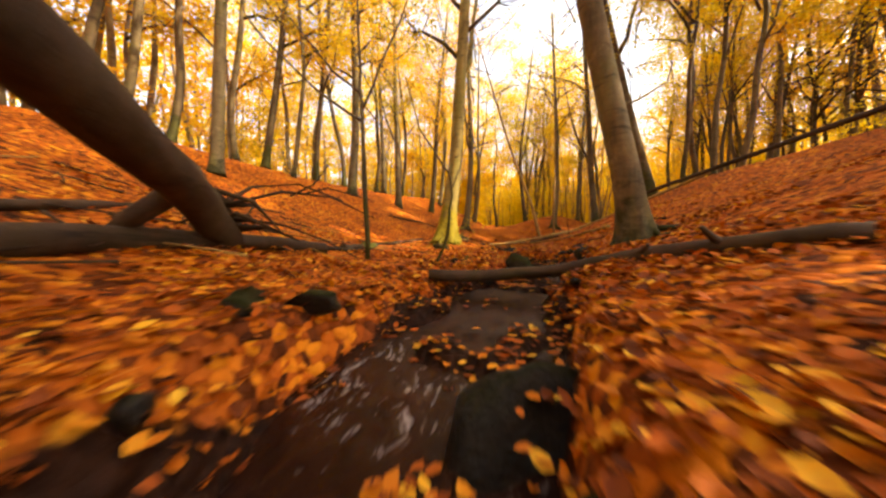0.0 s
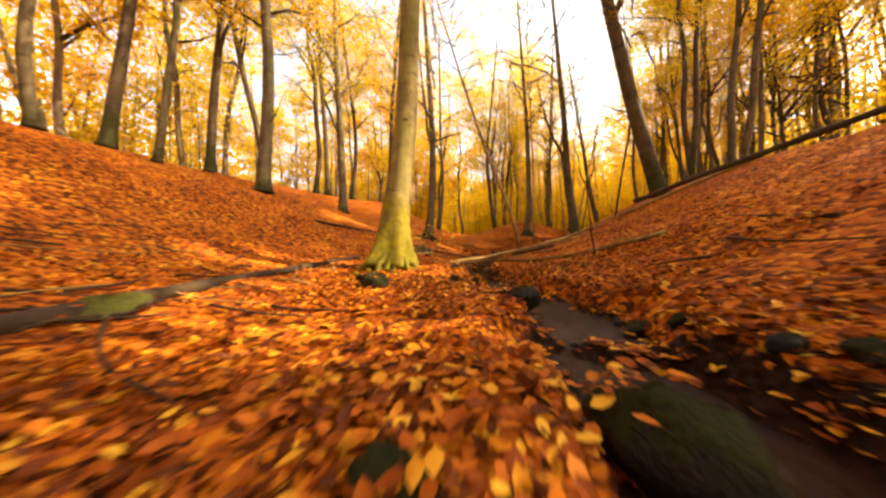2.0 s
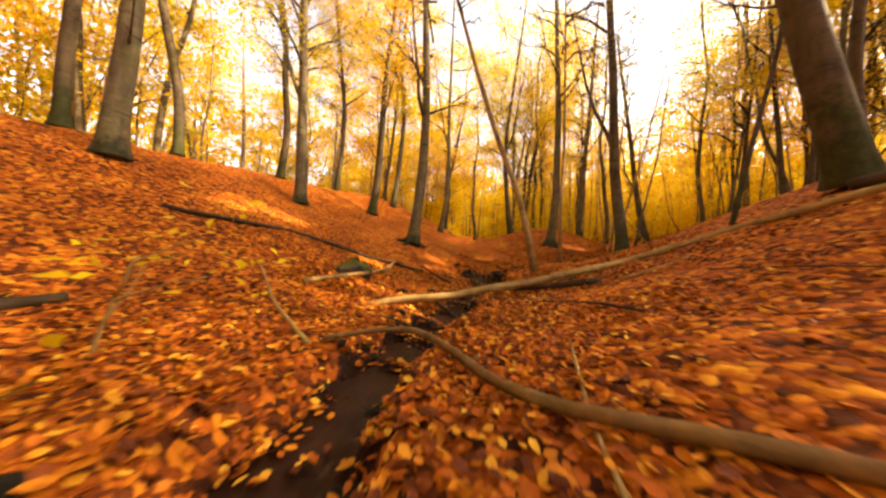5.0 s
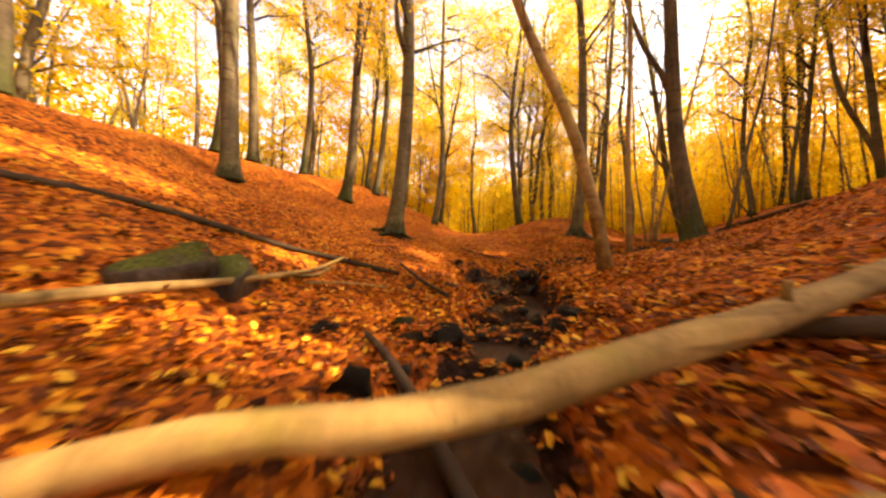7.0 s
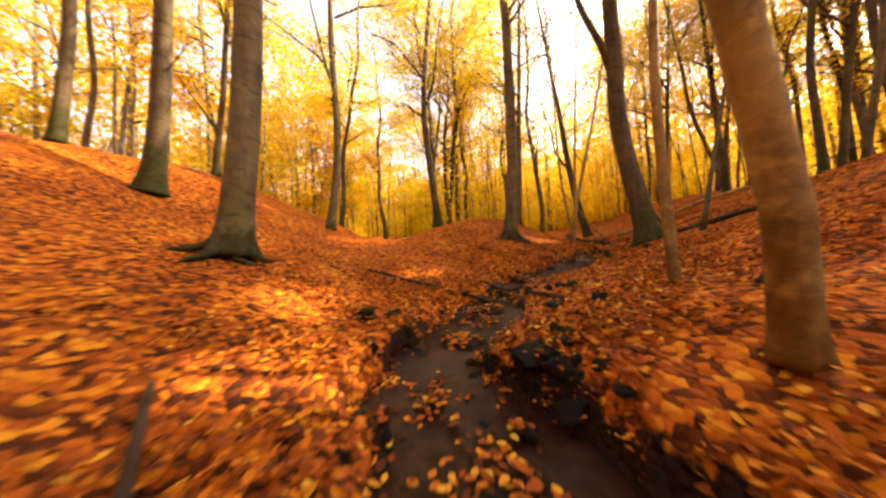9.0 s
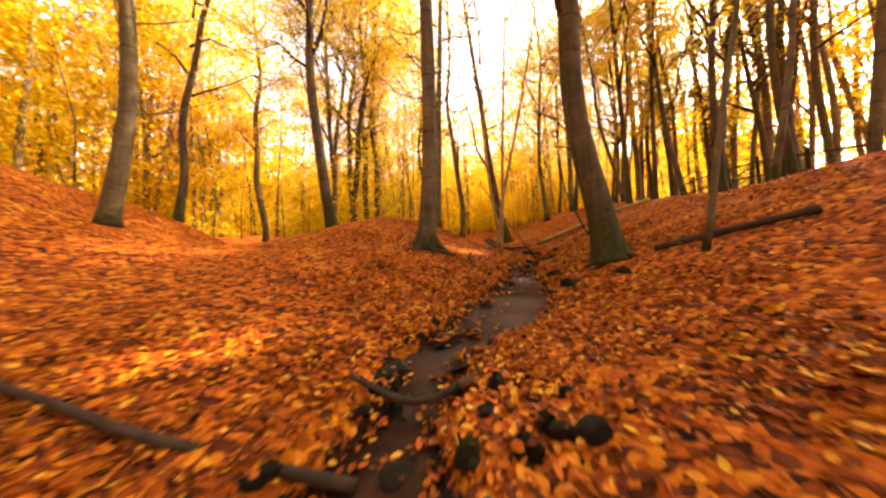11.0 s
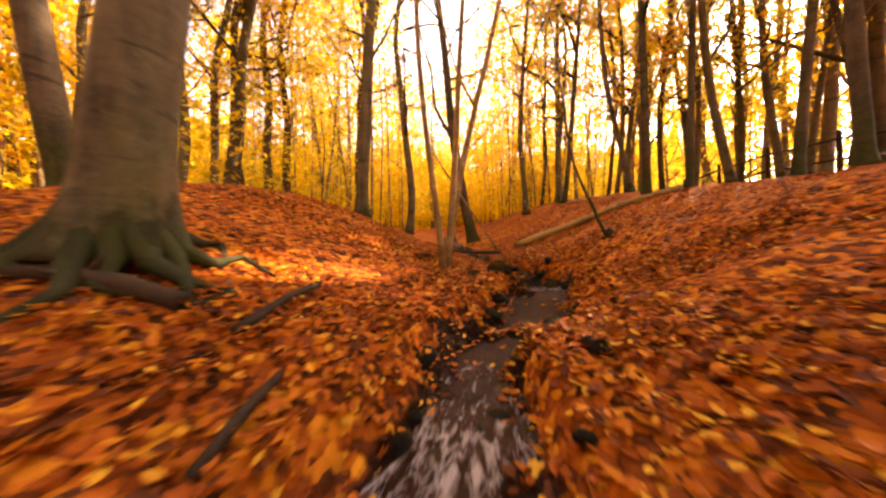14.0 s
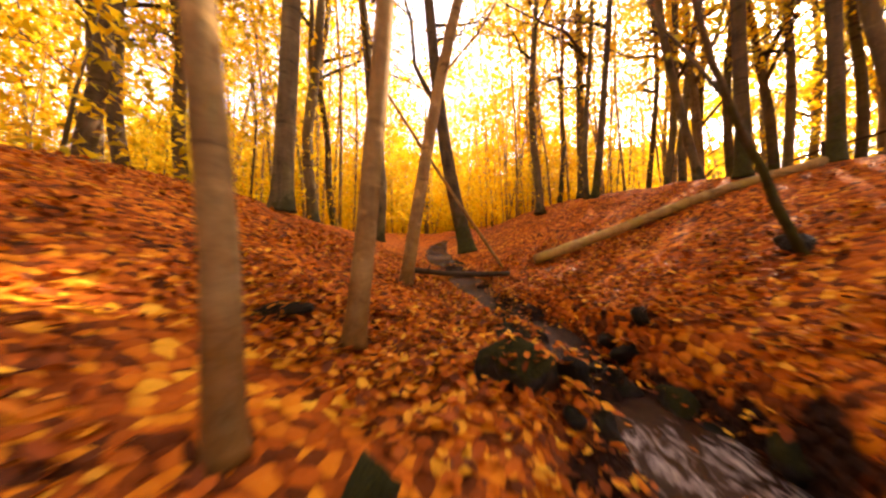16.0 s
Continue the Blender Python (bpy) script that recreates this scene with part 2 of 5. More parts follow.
GROUND = ground_material()
FAR_WOOD = woods_material()
FALLEN = leaf_material("fallen_leaf", LITTER[1:], 0.18, 0.5, 0.1)
GOLD = leaf_material("golden_leaf", [(0.0, (0.50, 0.29, 0.015)), (0.2, (0.66, 0.43, 0.02)), (0.6, (0.74, 0.56, 0.025)), (0.85, (0.76, 0.62, 0.03)), (1.0, (0.52, 0.48, 0.045))], 0.62)
AMBER = leaf_material("amber_leaf", [(0.0, (0.46, 0.21, 0.012)), (0.4, (0.66, 0.36, 0.016)), (0.8, (0.74, 0.47, 0.02)), (1.0, (0.74, 0.55, 0.03))], 0.62)
LIME = leaf_material("olive_leaf", [(0.0, (0.22, 0.17, 0.016)), (0.4, (0.36, 0.29, 0.02)), (0.8, (0.50, 0.39, 0.025)), (1.0, (0.30, 0.30, 0.035))], 0.6)
BARK = bark_material("beech_bark", (0.042, 0.031, 0.018), (0.19, 0.148, 0.078), 0.8, (0.026, 0.027, 0.006))
# darker bark whose tone also takes in the shade that some stems stand in
BARK_DARK = bark_material("dark_bark", (0.028, 0.020, 0.012), (0.14, 0.1, 0.055), 1.15, (0.045, 0.052, 0.008), 0.1)
BARK_MOSS = bark_material("mossy_bark", (0.07, 0.052, 0.018), (0.31, 0.245, 0.08), 1.3, (0.25, 0.21, 0.007), 0.3, 0.85)
# beech bark lightened, with the haze over far stems put into its colour
BARK_HAZED = bark_material("hazed_bark", (0.075, 0.056, 0.036), (0.27, 0.205, 0.13), 0.6, (0.05, 0.045, 0.010), 0.3)
BARK_PALE = bark_material("pale_bark", (0.11, 0.065, 0.026), (0.42, 0.28, 0.115), 0.9, (0.17, 0.075, 0.014), 0.5)
MOSS_DARK = bark_material("root_moss", (0.012, 0.012, 0.004), (0.045, 0.045, 0.012), 0.0, (0, 0, 0), 0.1)
MOSS_PALE = bark_material("yellow_moss", (0.07, 0.06, 0.006), (0.19, 0.165, 0.012), 0.0, (0, 0, 0), 0.1)
DEAD = bark_material("dead_wood", (0.014, 0.008, 0.005), (0.068, 0.040, 0.024), 0.0, (0, 0, 0), 0.15)
BARE = bark_material("barkless_wood", (0.12, 0.068, 0.024), (0.43, 0.275, 0.095), 0.0, (0, 0, 0), 0.1)
MOSSY_ROCK, WET_ROCK = rock_material("mossy_rock", 0.62, 1.3), rock_material("wet_rock", 0.22, 0.6)
DRY_ROCK = rock_material("dry_rock", 0.45, 4.5)
WATER = water_material()


# ---- helpers for meshes ----
def mesh_from(name, verts, faces, mat, smooth=True):
    me = bpy.data.meshes.new(name)
    me.from_pydata([tuple(v) for v in verts], [], faces)
    if mat is not None:
        me.materials.append(mat)
    if smooth:
        me.polygons.foreach_set("use_smooth", [True] * len(me.polygons))
    return me


def big_mesh(name, verts, corners, sizes, mat, smooth=True):
    """A mesh from arrays: verts (n, 3), the faces' corners in one row, and the number of corners of each face."""
    me = bpy.data.meshes.new(name)
    me.vertices.add(len(verts))
    me.vertices.foreach_set("co", np.asarray(verts, np.float32).ravel())
    me.loops.add(len(corners))
    me.loops.foreach_set("vertex_index", np.asarray(corners, np.int32))
    me.polygons.add(len(sizes))
    me.polygons.foreach_set("loop_start", np.r_[0, np.cumsum(sizes)[:-1]].astype(np.int32))
    me.polygons.foreach_set("use_smooth", [smooth] * len(sizes))
    me.update(calc_edges=True)
    me.materials.append(mat)
    return me


def part(name, me, parent, label=""):
    ob = new(name, me)
    ob.parent = parent
    return tagged(ob, label)


def empty(name, at):
    ob = new(name)
    ob.location = at
    return ob


# ---- the lie of the land ----
# the brook's bed: x, y, height, half width
BED = np.array([(-1.3, -13.5, -1.6, 0.36), (-1.15, -10.2, -1.42, 0.36), (-1.0, -8.8, -1.25, 0.38), (-0.74, -8.05, -1.06, 0.42), (-0.68, -7.7, -1.03, 0.45), (-0.56, -7.3, -1.0, 0.41), (-0.2, -6.75, -0.97, 0.34),
    (0.08, -6.3, -0.93, 0.27), (0.1, -5.7, -0.89, 0.28), (0.1, -5.1, -0.85, 0.31), (0.27, -4.6, -0.82, 0.28), (0.22, -4.1, -0.775, 0.22), (0.11, -3.5, -0.74, 0.21), (0.0, -2.95, -0.7, 0.2), (-0.04, -2.5, -0.68, 0.17),
    (-0.02, -1.8, -0.64, 0.18), (0.02, -1.0, -0.62, 0.18), (0.1, -0.2, -0.595, 0.18), (0.42, 0.7, -0.58, 0.18), (0.52, 1.35, -0.57, 0.19), (0.72, 2.1, -0.54, 0.25)])
BED = np.vstack([BED, [(0.93, 2.6, -0.515, 0.28), (1.1, 3.05, -0.475, 0.28), (1.16, 3.45, -0.44, 0.3), (0.95, 3.9, -0.38, 0.56), (0.8, 4.4, -0.33, 0.4), (0.87, 4.85, -0.28, 0.32), (1.25, 5.3, -0.22, 0.4), (1.65, 5.6, -0.165, 0.4),
    (2.0, 5.95, -0.1, 0.3), (2.4, 6.4, -0.03, 0.14), (2.8, 6.83, 0.05, 0.12), (3.4, 7.0, 0.13, 0.24), (4.05, 7.17, 0.22, 0.46), (4.4, 7.33, 0.265, 0.4), (4.8, 7.5, 0.31, 0.29), (5.2, 7.85, 0.36, 0.35), (5.5, 8.05, 0.39, 0.3),
    (5.8, 8.27, 0.41, 0.18), (6.2, 8.6, 0.445, 0.18)]])
BED = np.vstack([BED, [(6.45, 8.77, 0.46, 0.21), (6.95, 8.83, 0.48, 0.28), (7.4, 8.93, 0.5, 0.28), (7.7, 9.1, 0.515, 0.29), (8.0, 9.35, 0.53, 0.3), (8.45, 9.5, 0.55, 0.34), (8.75, 9.6, 0.57, 0.28), (8.98, 9.85, 0.595, 0.25),
    (9.15, 10.15, 0.64, 0.17), (9.33, 10.45, 0.68, 0.19), (9.5, 10.8, 0.74, 0.18), (9.65, 11.5, 0.86, 0.15), (10.6, 13.3, 1.2, 0.18), (11.7, 15.2, 1.5, 0.2), (14, 18, 1.9, 0.2), (18, 22, 2.4, 0.2)]])
# long waves of the valley: cosines over 42 x 40 m
WAVES = np.array([
    [1.929, -0.930, -0.189, -0.017, -0.086, -0.064, 0.046, -0.073, -0.002],
    [-0.161, -0.165, -0.242, 0.151, -0.100, -0.043, -0.004, -0.026, -0.075],
    [0.858, 0.076, -0.275, 0.040, 0.016, -0.011, -0.059, 0.148, -0.052],
    [0.361, 0.583, -0.064, -0.166, 0.046, 0.017, -0.101, 0.027, 0.007],
    [-0.075, 0.219, 0.262, -0.232, -0.085, 0.025, 0.087, 0.021, -0.044],
    [-0.307, -0.058, 0.064, 0.092, 0.042, -0.153, 0.084, -0.046, 0.033],
    [-0.253, -0.078, 0.143, -0.042, 0.106, -0.027, -0.028, -0.012, -0.030],
    [0.050, -0.008, -0.061, 0.004, -0.172, 0.171, 0.022, -0.044, 0.074],
    [0.023, -0.058, 0.006, 0.251, -0.050, -0.021, 0.047, -0.136, -0.046],
])
# low knolls and hollows: x, y, height, reach
KNOLLS = [(1.75, 2.85, -0.16, 0.4), (4.5, 9.8, 0.1, 0.7), (-1.5, 18.2, 1.2, 1.9), (7.7, 10.6, -0.07, 0.5), (6.1, 6.85, -0.08, 0.6), (1.2, -5.75, -0.17, 0.55), (6.2, 6.4, 0.12, 0.8), (-5.6, 6.3, -0.24, 1), (3.1, -2.9, 0.21, 1), (-2, 1.7, 0.19, 1), (-0.7, 1.9, -0.2, 1), (-4.5, 10.3, -0.17, 1), (10.5, 9.4, 0.16, 1), (9.5, 9, -0.16, 1), (1.2, -3.7, -0.16, 1),
    (-1.3, -2.1, 0.16, 1), (-1, 12.8, 0.15, 1), (-1.5, 7.2, 0.15, 1), (10, 8.2, 0.15, 1), (-4.4, 8.7, 0.15, 1), (2.1, 3.3, 0.14, 1), (3.9, 3.1, -0.14, 1), (3.1, 4.5, 0.14, 1)]


BED_RUN = np.r_[0, np.cumsum(np.hypot(*np.diff(BED[:, :2], axis=0).T))]


def brook(x, y):
    """For arrays of places: the distance to the brook's middle line, the bed's height and half width there, and the distance along it."""
    x, y = np.asarray(x, float).ravel(), np.asarray(y, float).ravel()
    best, out, run = np.full(len(x), 1e9), np.zeros((3, len(x))), 0.0
    for a, b in zip(BED[:-1], BED[1:]):
        d = b[:2] - a[:2]
        u = np.clip(((x - a[0]) * d[0] + (y - a[1]) * d[1]) / (d @ d), 0, 1)
        r = np.hypot(x - a[0] - u * d[0], y - a[1] - u * d[1])
        k = r < best
        best = np.where(k, r, best)
        for row, v in zip(out, (a[2] + u * (b[2] - a[2]), a[3] + u * (b[3] - a[3]), run + u * np.hypot(*d))):
            row[k] = v[k]
        run += np.hypot(*d)
    return best, out[0], out[1], out[2]


def land(x, y):
    """The ground's height, for arrays of places."""
    x, y = np.asarray(x, float).ravel(), np.asarray(y, float).ravel()
    u, v, i = np.clip((x + 16) / 42, 0, 1), np.clip((y + 14) / 40, 0, 1), np.arange(9)
    z = np.einsum("pi,ij,pj->p", np.cos(np.pi * u[:, None] * i), WAVES, np.cos(np.pi * v[:, None] * i))
    for kx, ky, a, s in KNOLLS:
        z += a * np.exp(-((x - kx) ** 2 + (y - ky) ** 2) / (2 * s * s))
    r, bed, half, _ = brook(x, y)
    edge = half + 0.07 * np.sin(3.1 * x + 1.7 * y) + 0.06 * np.sin(7.3 * x - 5.9 * y) + 0.035 * np.sin(17 * x + 3 * np.sin(11 * y)) * np.sin(15 * y)
    k = np.clip((r - edge + 0.03) / 0.27, 0, 1)
    k = k * k * (3 - 2 * k)
    # bars of gravel and packed leaves that stand out of the water
    bar = np.sin(4.1 * x + 1.3 * np.sin(3.7 * y)) * np.sin(4.7 * y + 1.1 * np.sin(2.9 * x)) + 0.5 * np.sin(11 * x + 2 * y) * np.sin(9 * y - 3 * x)
    broken = np.clip(1.5 - np.abs(y - 3.8) / 2.2, 0, 1)
    low = bed - 0.1 + 0.3 * np.clip(bar - 0.42 + 0.2 * broken, 0, 0.42)
    return low * (1 - k) + np.maximum(z, bed - 0.05) * k


def height(x, y):
    return float(land([x], [y])[0])


def axis(lo, hi, fine_lo, fine_hi, step):
    """Even steps in the middle that grow outwards."""
    mid, out = list(np.arange(fine_lo, fine_hi, step)), []
    a, s = fine_lo, step
    while a > lo:
        s *= 1.22
        a -= s
        out.append(a)
    b, s = mid[-1], step
    tail = []
    while b < hi:
        s *= 1.22
        b += s
        tail.append(b)
    return np.array(out[::-1] + mid + tail)


def ground():
    xs, ys = axis(-260, 280, -5.5, 14.0, 0.095), axis(-240, 300, -11.0, 15.5, 0.095)
    gx, gy = np.meshgrid(xs, ys)
    x, y = gx.ravel(), gy.ravel()
    z = land(x, y)
    r, bed, half, _ = brook(x, y)
    # unevenness of the litter, fading where the sheet is coarse
    rough = 0.035 * (np.sin(2.1 * x + 1.3 * y + np.sin(1.7 * y)) * np.sin(1.9 * y - 0.8 * x)) + 0.018 * np.sin(6.1 * x + 2.2 * np.sin(3.3 * y)) * np.sin(5.3 * y + 1.1 * x)
    rough += 0.012 * np.sin(13.7 * x + 3 * np.sin(7 * y)) * np.sin(12.1 * y + 2 * np.sin(5 * x))
    z += rough * np.clip((r - half) / 0.5, 0.1, 1)
    w, hh = len(xs), len(ys)
    a = (np.arange(hh - 1)[:, None] * w + np.arange(w - 1)).ravel()
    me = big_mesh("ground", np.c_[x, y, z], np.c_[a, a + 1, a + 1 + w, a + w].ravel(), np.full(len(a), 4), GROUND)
    wet = me.attributes.new("wet", "FLOAT", "POINT")
    wet.data.foreach_set("value", np.clip(1.0 - (r - half * 0.95) / 0.2, 0, 1).astype(np.float32))
    return tagged(new("ground", me), "valley floor and banks covered with rust-coloured beech leaves", "ground", kind="structure")


def water():
    """A ribbon of water along the bed, with small drops where it runs over stones."""
    pts, along = [], []
    for a, b in zip(BED[:-1], BED[1:]):
        for u in np.linspace(0, 1, max(2, int(np.hypot(*(b - a)[:2]) / 0.09)), endpoint=False):
            pts.append(a + u * (b - a))
    pts = np.array(pts)
    k = np.ones(9) / 9
    pts[4:-4, :2] = np.c_[np.convolve(pts[:, 0], k, "valid"), np.convolve(pts[:, 1], k, "valid")]
    d = np.gradient(pts[:, :2], axis=0)
    d /= np.linalg.norm(d, axis=1)[:, None]
    s = np.r_[0, np.cumsum(np.hypot(*np.diff(pts[:, :2], axis=0).T))]
    # the surface steps down from pool to pool
    z = pts[:, 2] - 0.035 + 0.022 * np.sin(s * 4.1) + 0.012 * np.sin(s * 9.7)
    z = np.maximum.accumulate(z)
    slope = np.gradient(z, s)
    fast = 0.8 * np.exp(-((pts[:, 1] + 8.45) / 0.75) ** 2) + 0.55 * np.exp(-((pts[:, 1] - 1.9) / 0.5) ** 2)
    for x0, wide, much in ((8.75, 0.35, 0.95), (8.1, 0.25, 0.6), (7.4, 0.2, 0.5), (6.4, 0.3, 0.75), (5.6, 0.2, 0.6), (9.5, 0.2, 0.6), (2.3, 0.2, 0.5), (5.9, 0.3, 0.8), (4.9, 0.2, 0.5)):
        fast += much * np.exp(-((pts[:, 0] - x0) / wide) ** 2) * (pts[:, 1] > 3)
    cols = 9
    off = np.linspace(-1, 1, cols)
    reach = pts[:, 3] + 0.16
    verts = np.stack([pts[:, 0, None] - d[:, 1, None] * off * reach[:, None], pts[:, 1, None] + d[:, 0, None] * off * reach[:, None], np.repeat(z[:, None], cols, 1)], -1)
    n = len(pts)
    a = (np.arange(n - 1)[:, None] * cols + np.arange(cols - 1)).ravel()
    corners = np.c_[a, a + 1, a + 1 + cols, a + cols].ravel()
    me = big_mesh("water", verts.reshape(-1, 3), corners, np.full(len(a), 4), WATER)
    at = me.attributes.new("fast", "FLOAT", "POINT")
    at.data.foreach_set("value", np.repeat(fast, cols).astype(np.float32))
    uv = me.uv_layers.new(name="flow")
    flat = np.stack([np.tile(off * 0.4, n), np.repeat(s, cols)], 1)
    uv.data.foreach_set("uv", flat[corners].astype(np.float32).ravel())
    ob = new("water", me)
    for p in me.polygons:
        p.use_smooth = True
    return tagged(ob, "shallow brown woodland brook with white riffles", "stream", kind="structure")


ground()
water()


# ---- stems, limbs and crowns ----
def tube(points, radii, sides=8, flare=None, seed=0, cap=True):
    """Verts and faces of a tapered tube along points; flare(k, angle) widens ring k."""
    rng = np.random.default_rng(seed)
    P, verts, faces = np.array(points, float), [], []
    ref = np.array((0.31, 0.92, 0.17))
    for k, p in enumerate(P):
        t = P[min(k + 1, len(P) - 1)] - P[max(k - 1, 0)]
        t /= np.linalg.norm(t) + 1e-9
        u = np.cross(t, ref)
        u /= np.linalg.norm(u) + 1e-9
        v = np.cross(t, u)
        for j in range(sides):
            a = 2 * math.pi * j / sides
            r = radii[k] * (flare(k, a) if flare else 1 + 0.06 * rng.standard_normal())
            verts.append(p + r * (math.cos(a) * u + math.sin(a) * v))
    for k in range(len(P) - 1):
        for j in range(sides):
            a, b = k * sides + j, k * sides + (j + 1) % sides
            faces.append((a, b, b + sides, a + sides))
    if cap:
        faces.append(tuple(range(sides))[::-1])
        faces.append(tuple(range((len(P) - 1) * sides, len(P) * sides)))
    return verts, faces


def join(pieces):
    verts, faces = [], []
    for v, f in pieces:
        k = len(verts)
        verts += list(v)
        faces += [tuple(i + k for i in q) for q in f]
    return verts, faces


LEAF = np.array([(0, 0, 0), (0.5, 0.3, 0.06), (1, 0, -0.05), (0.5, -0.3, 0.06)])


SLIM = np.array([(0, 0), (0.72, 0.36), (1, -0.3)])


def leaf_cloud(name, centres, sizes, mat, rng, flat=0.5, slim=False):
    """Many small leaves, each of two folded triangles (one where slim), turned at random but mostly lying flat."""
    n = len(centres)
    yaw, tip = rng.uniform(0, 2 * math.pi, n), rng.normal(0, flat, n)
    roll = rng.normal(0, flat, n)
    c, s = np.cos(yaw), np.sin(yaw)
    ax = np.stack([c * np.cos(tip), s * np.cos(tip), np.sin(tip)], 1)
    side = np.stack([-s, c, np.zeros(n)], 1)
    up = np.cross(ax, side)
    side, up = side * np.cos(roll)[:, None] + up * np.sin(roll)[:, None], up * np.cos(roll)[:, None] - side * np.sin(roll)[:, None]
    if slim:
        v = centres[:, None] + sizes[:, None, None] * (SLIM[:, 0, None] * ax[:, None] + SLIM[:, 1, None] * side[:, None])
        return big_mesh(name, v.reshape(-1, 3), np.arange(3 * n), np.full(n, 3), mat, False)
    v = centres[:, None] + sizes[:, None, None] * (LEAF[:, 0, None] * ax[:, None] + LEAF[:, 1, None] * side[:, None] + LEAF[:, 2, None] * up[:, None])
    a = np.arange(n) * 4
    corners = np.stack([a, a + 1, a + 2, a, a + 2, a + 3], 1).ravel()
    return big_mesh(name, v.reshape(-1, 3), corners, np.full(2 * n, 3), mat, False)


def crown(seed, mat, length=12.0, spread=3.4, leaves=8000, size=0.105, limb_count=None):
    """Limbs and leaves round an upright axis that begins at the crown's base: returns the limbs' mesh and the leaves' mesh."""
    rng = np.random.default_rng(seed)
    limbs, tips = [], []
    count = int(rng.integers(10, 14)) if limb_count is None else limb_count
    for k in range(count):
        z0 = length * (k + rng.uniform(0, 0.8)) / count * 0.85
        a = rng.uniform(0, 2 * math.pi)
        reach = spread * (0.55 + 0.45 * math.sin(math.pi * min(1, (z0 / length) * 0.8 + 0.15))) * rng.uniform(0.6, 1.15)
        rise = reach * rng.uniform(0.35, 1.0)
        pts = [np.array((0, 0, z0))]
        for q in (0.25, 0.5, 0.75, 1.0):
            bend = rng.normal(0, 0.10 * reach, 3)
            pts.append(np.array((math.cos(a) * reach * q, math.sin(a) * reach * q, z0 + rise * q ** 0.8)) + bend * q)
        r0 = 0.045 * (1 - 0.6 * z0 / length) + 0.012
        pieces = [tube(pts, [r0, r0 * 0.75, r0 * 0.55, r0 * 0.35, r0 * 0.12], 5, seed=seed + k)]
        for q in range(1, 5):
            for _ in range(3):
                b = a + rng.normal(0, 1.0)
                e = pts[q] + np.array((math.cos(b), math.sin(b), rng.normal(0.15, 0.35))) * reach * rng.uniform(0.15, 0.42)
                mid = (pts[q] + e) / 2 + rng.normal(0, 0.06, 3)
                pieces.append(tube([pts[q], mid, e], [r0 * 0.3, r0 * 0.2, 0.003], 3, seed=k, cap=False))
                tips += [e, mid]
        tips.append(pts[-1])
        limbs.append(mesh_from("limb", *join(pieces), BARK_DARK))
    tips = np.array(tips)
    pick = tips[rng.integers(0, len(tips), leaves)]
    spots = pick + rng.normal(0, 1, (leaves, 3)) * (0.36, 0.36, 0.17)
    me = leaf_cloud("crown", spots, size * rng.uniform(0.6, 1.3, leaves), mat, rng, 0.75, True)
    co = np.empty(9 * leaves, np.float32)
    me.vertices.foreach_get("co", co)
    return limbs, me, co.reshape(-1, 3, 3)


CROWNS = [crown(11 + k, (GOLD, GOLD, AMBER, GOLD, LIME, AMBER)[k], 12.0, (3.2, 3.8, 3.0, 3.5, 3.4, 3.7)[k]) for k in range(6)]
FAR_CROWNS = [crown(31 + k, (GOLD, LIME, GOLD, AMBER)[k], 12.0, 3.6, 4800, 0.155, 8) for k in range(4)]
TREE_COUNT = [0]


NODES = np.array((0, 1, 2, 3, 4.5, 6.5, 9.0))


def along_nodes(nodes, h):
    """A smooth curve through the offsets at NODES, straight on above the last."""
    h = max(h, 0.0)
    if h >= NODES[-1]:
        return nodes[-1] + (h - NODES[-1]) * (nodes[-1] - nodes[-2]) / (NODES[-1] - NODES[-2])
    i = int(np.searchsorted(NODES, h, "right")) - 1
    slope = np.gradient(nodes, NODES, axis=0)
    w = NODES[i + 1] - NODES[i]
    u = (h - NODES[i]) / w
    return (2 * u ** 3 - 3 * u * u + 1) * nodes[i] + (u ** 3 - 2 * u * u + u) * w * slope[i] + (3 * u * u - 2 * u ** 3) * nodes[i + 1] + (u ** 3 - u * u) * w * slope[i + 1]


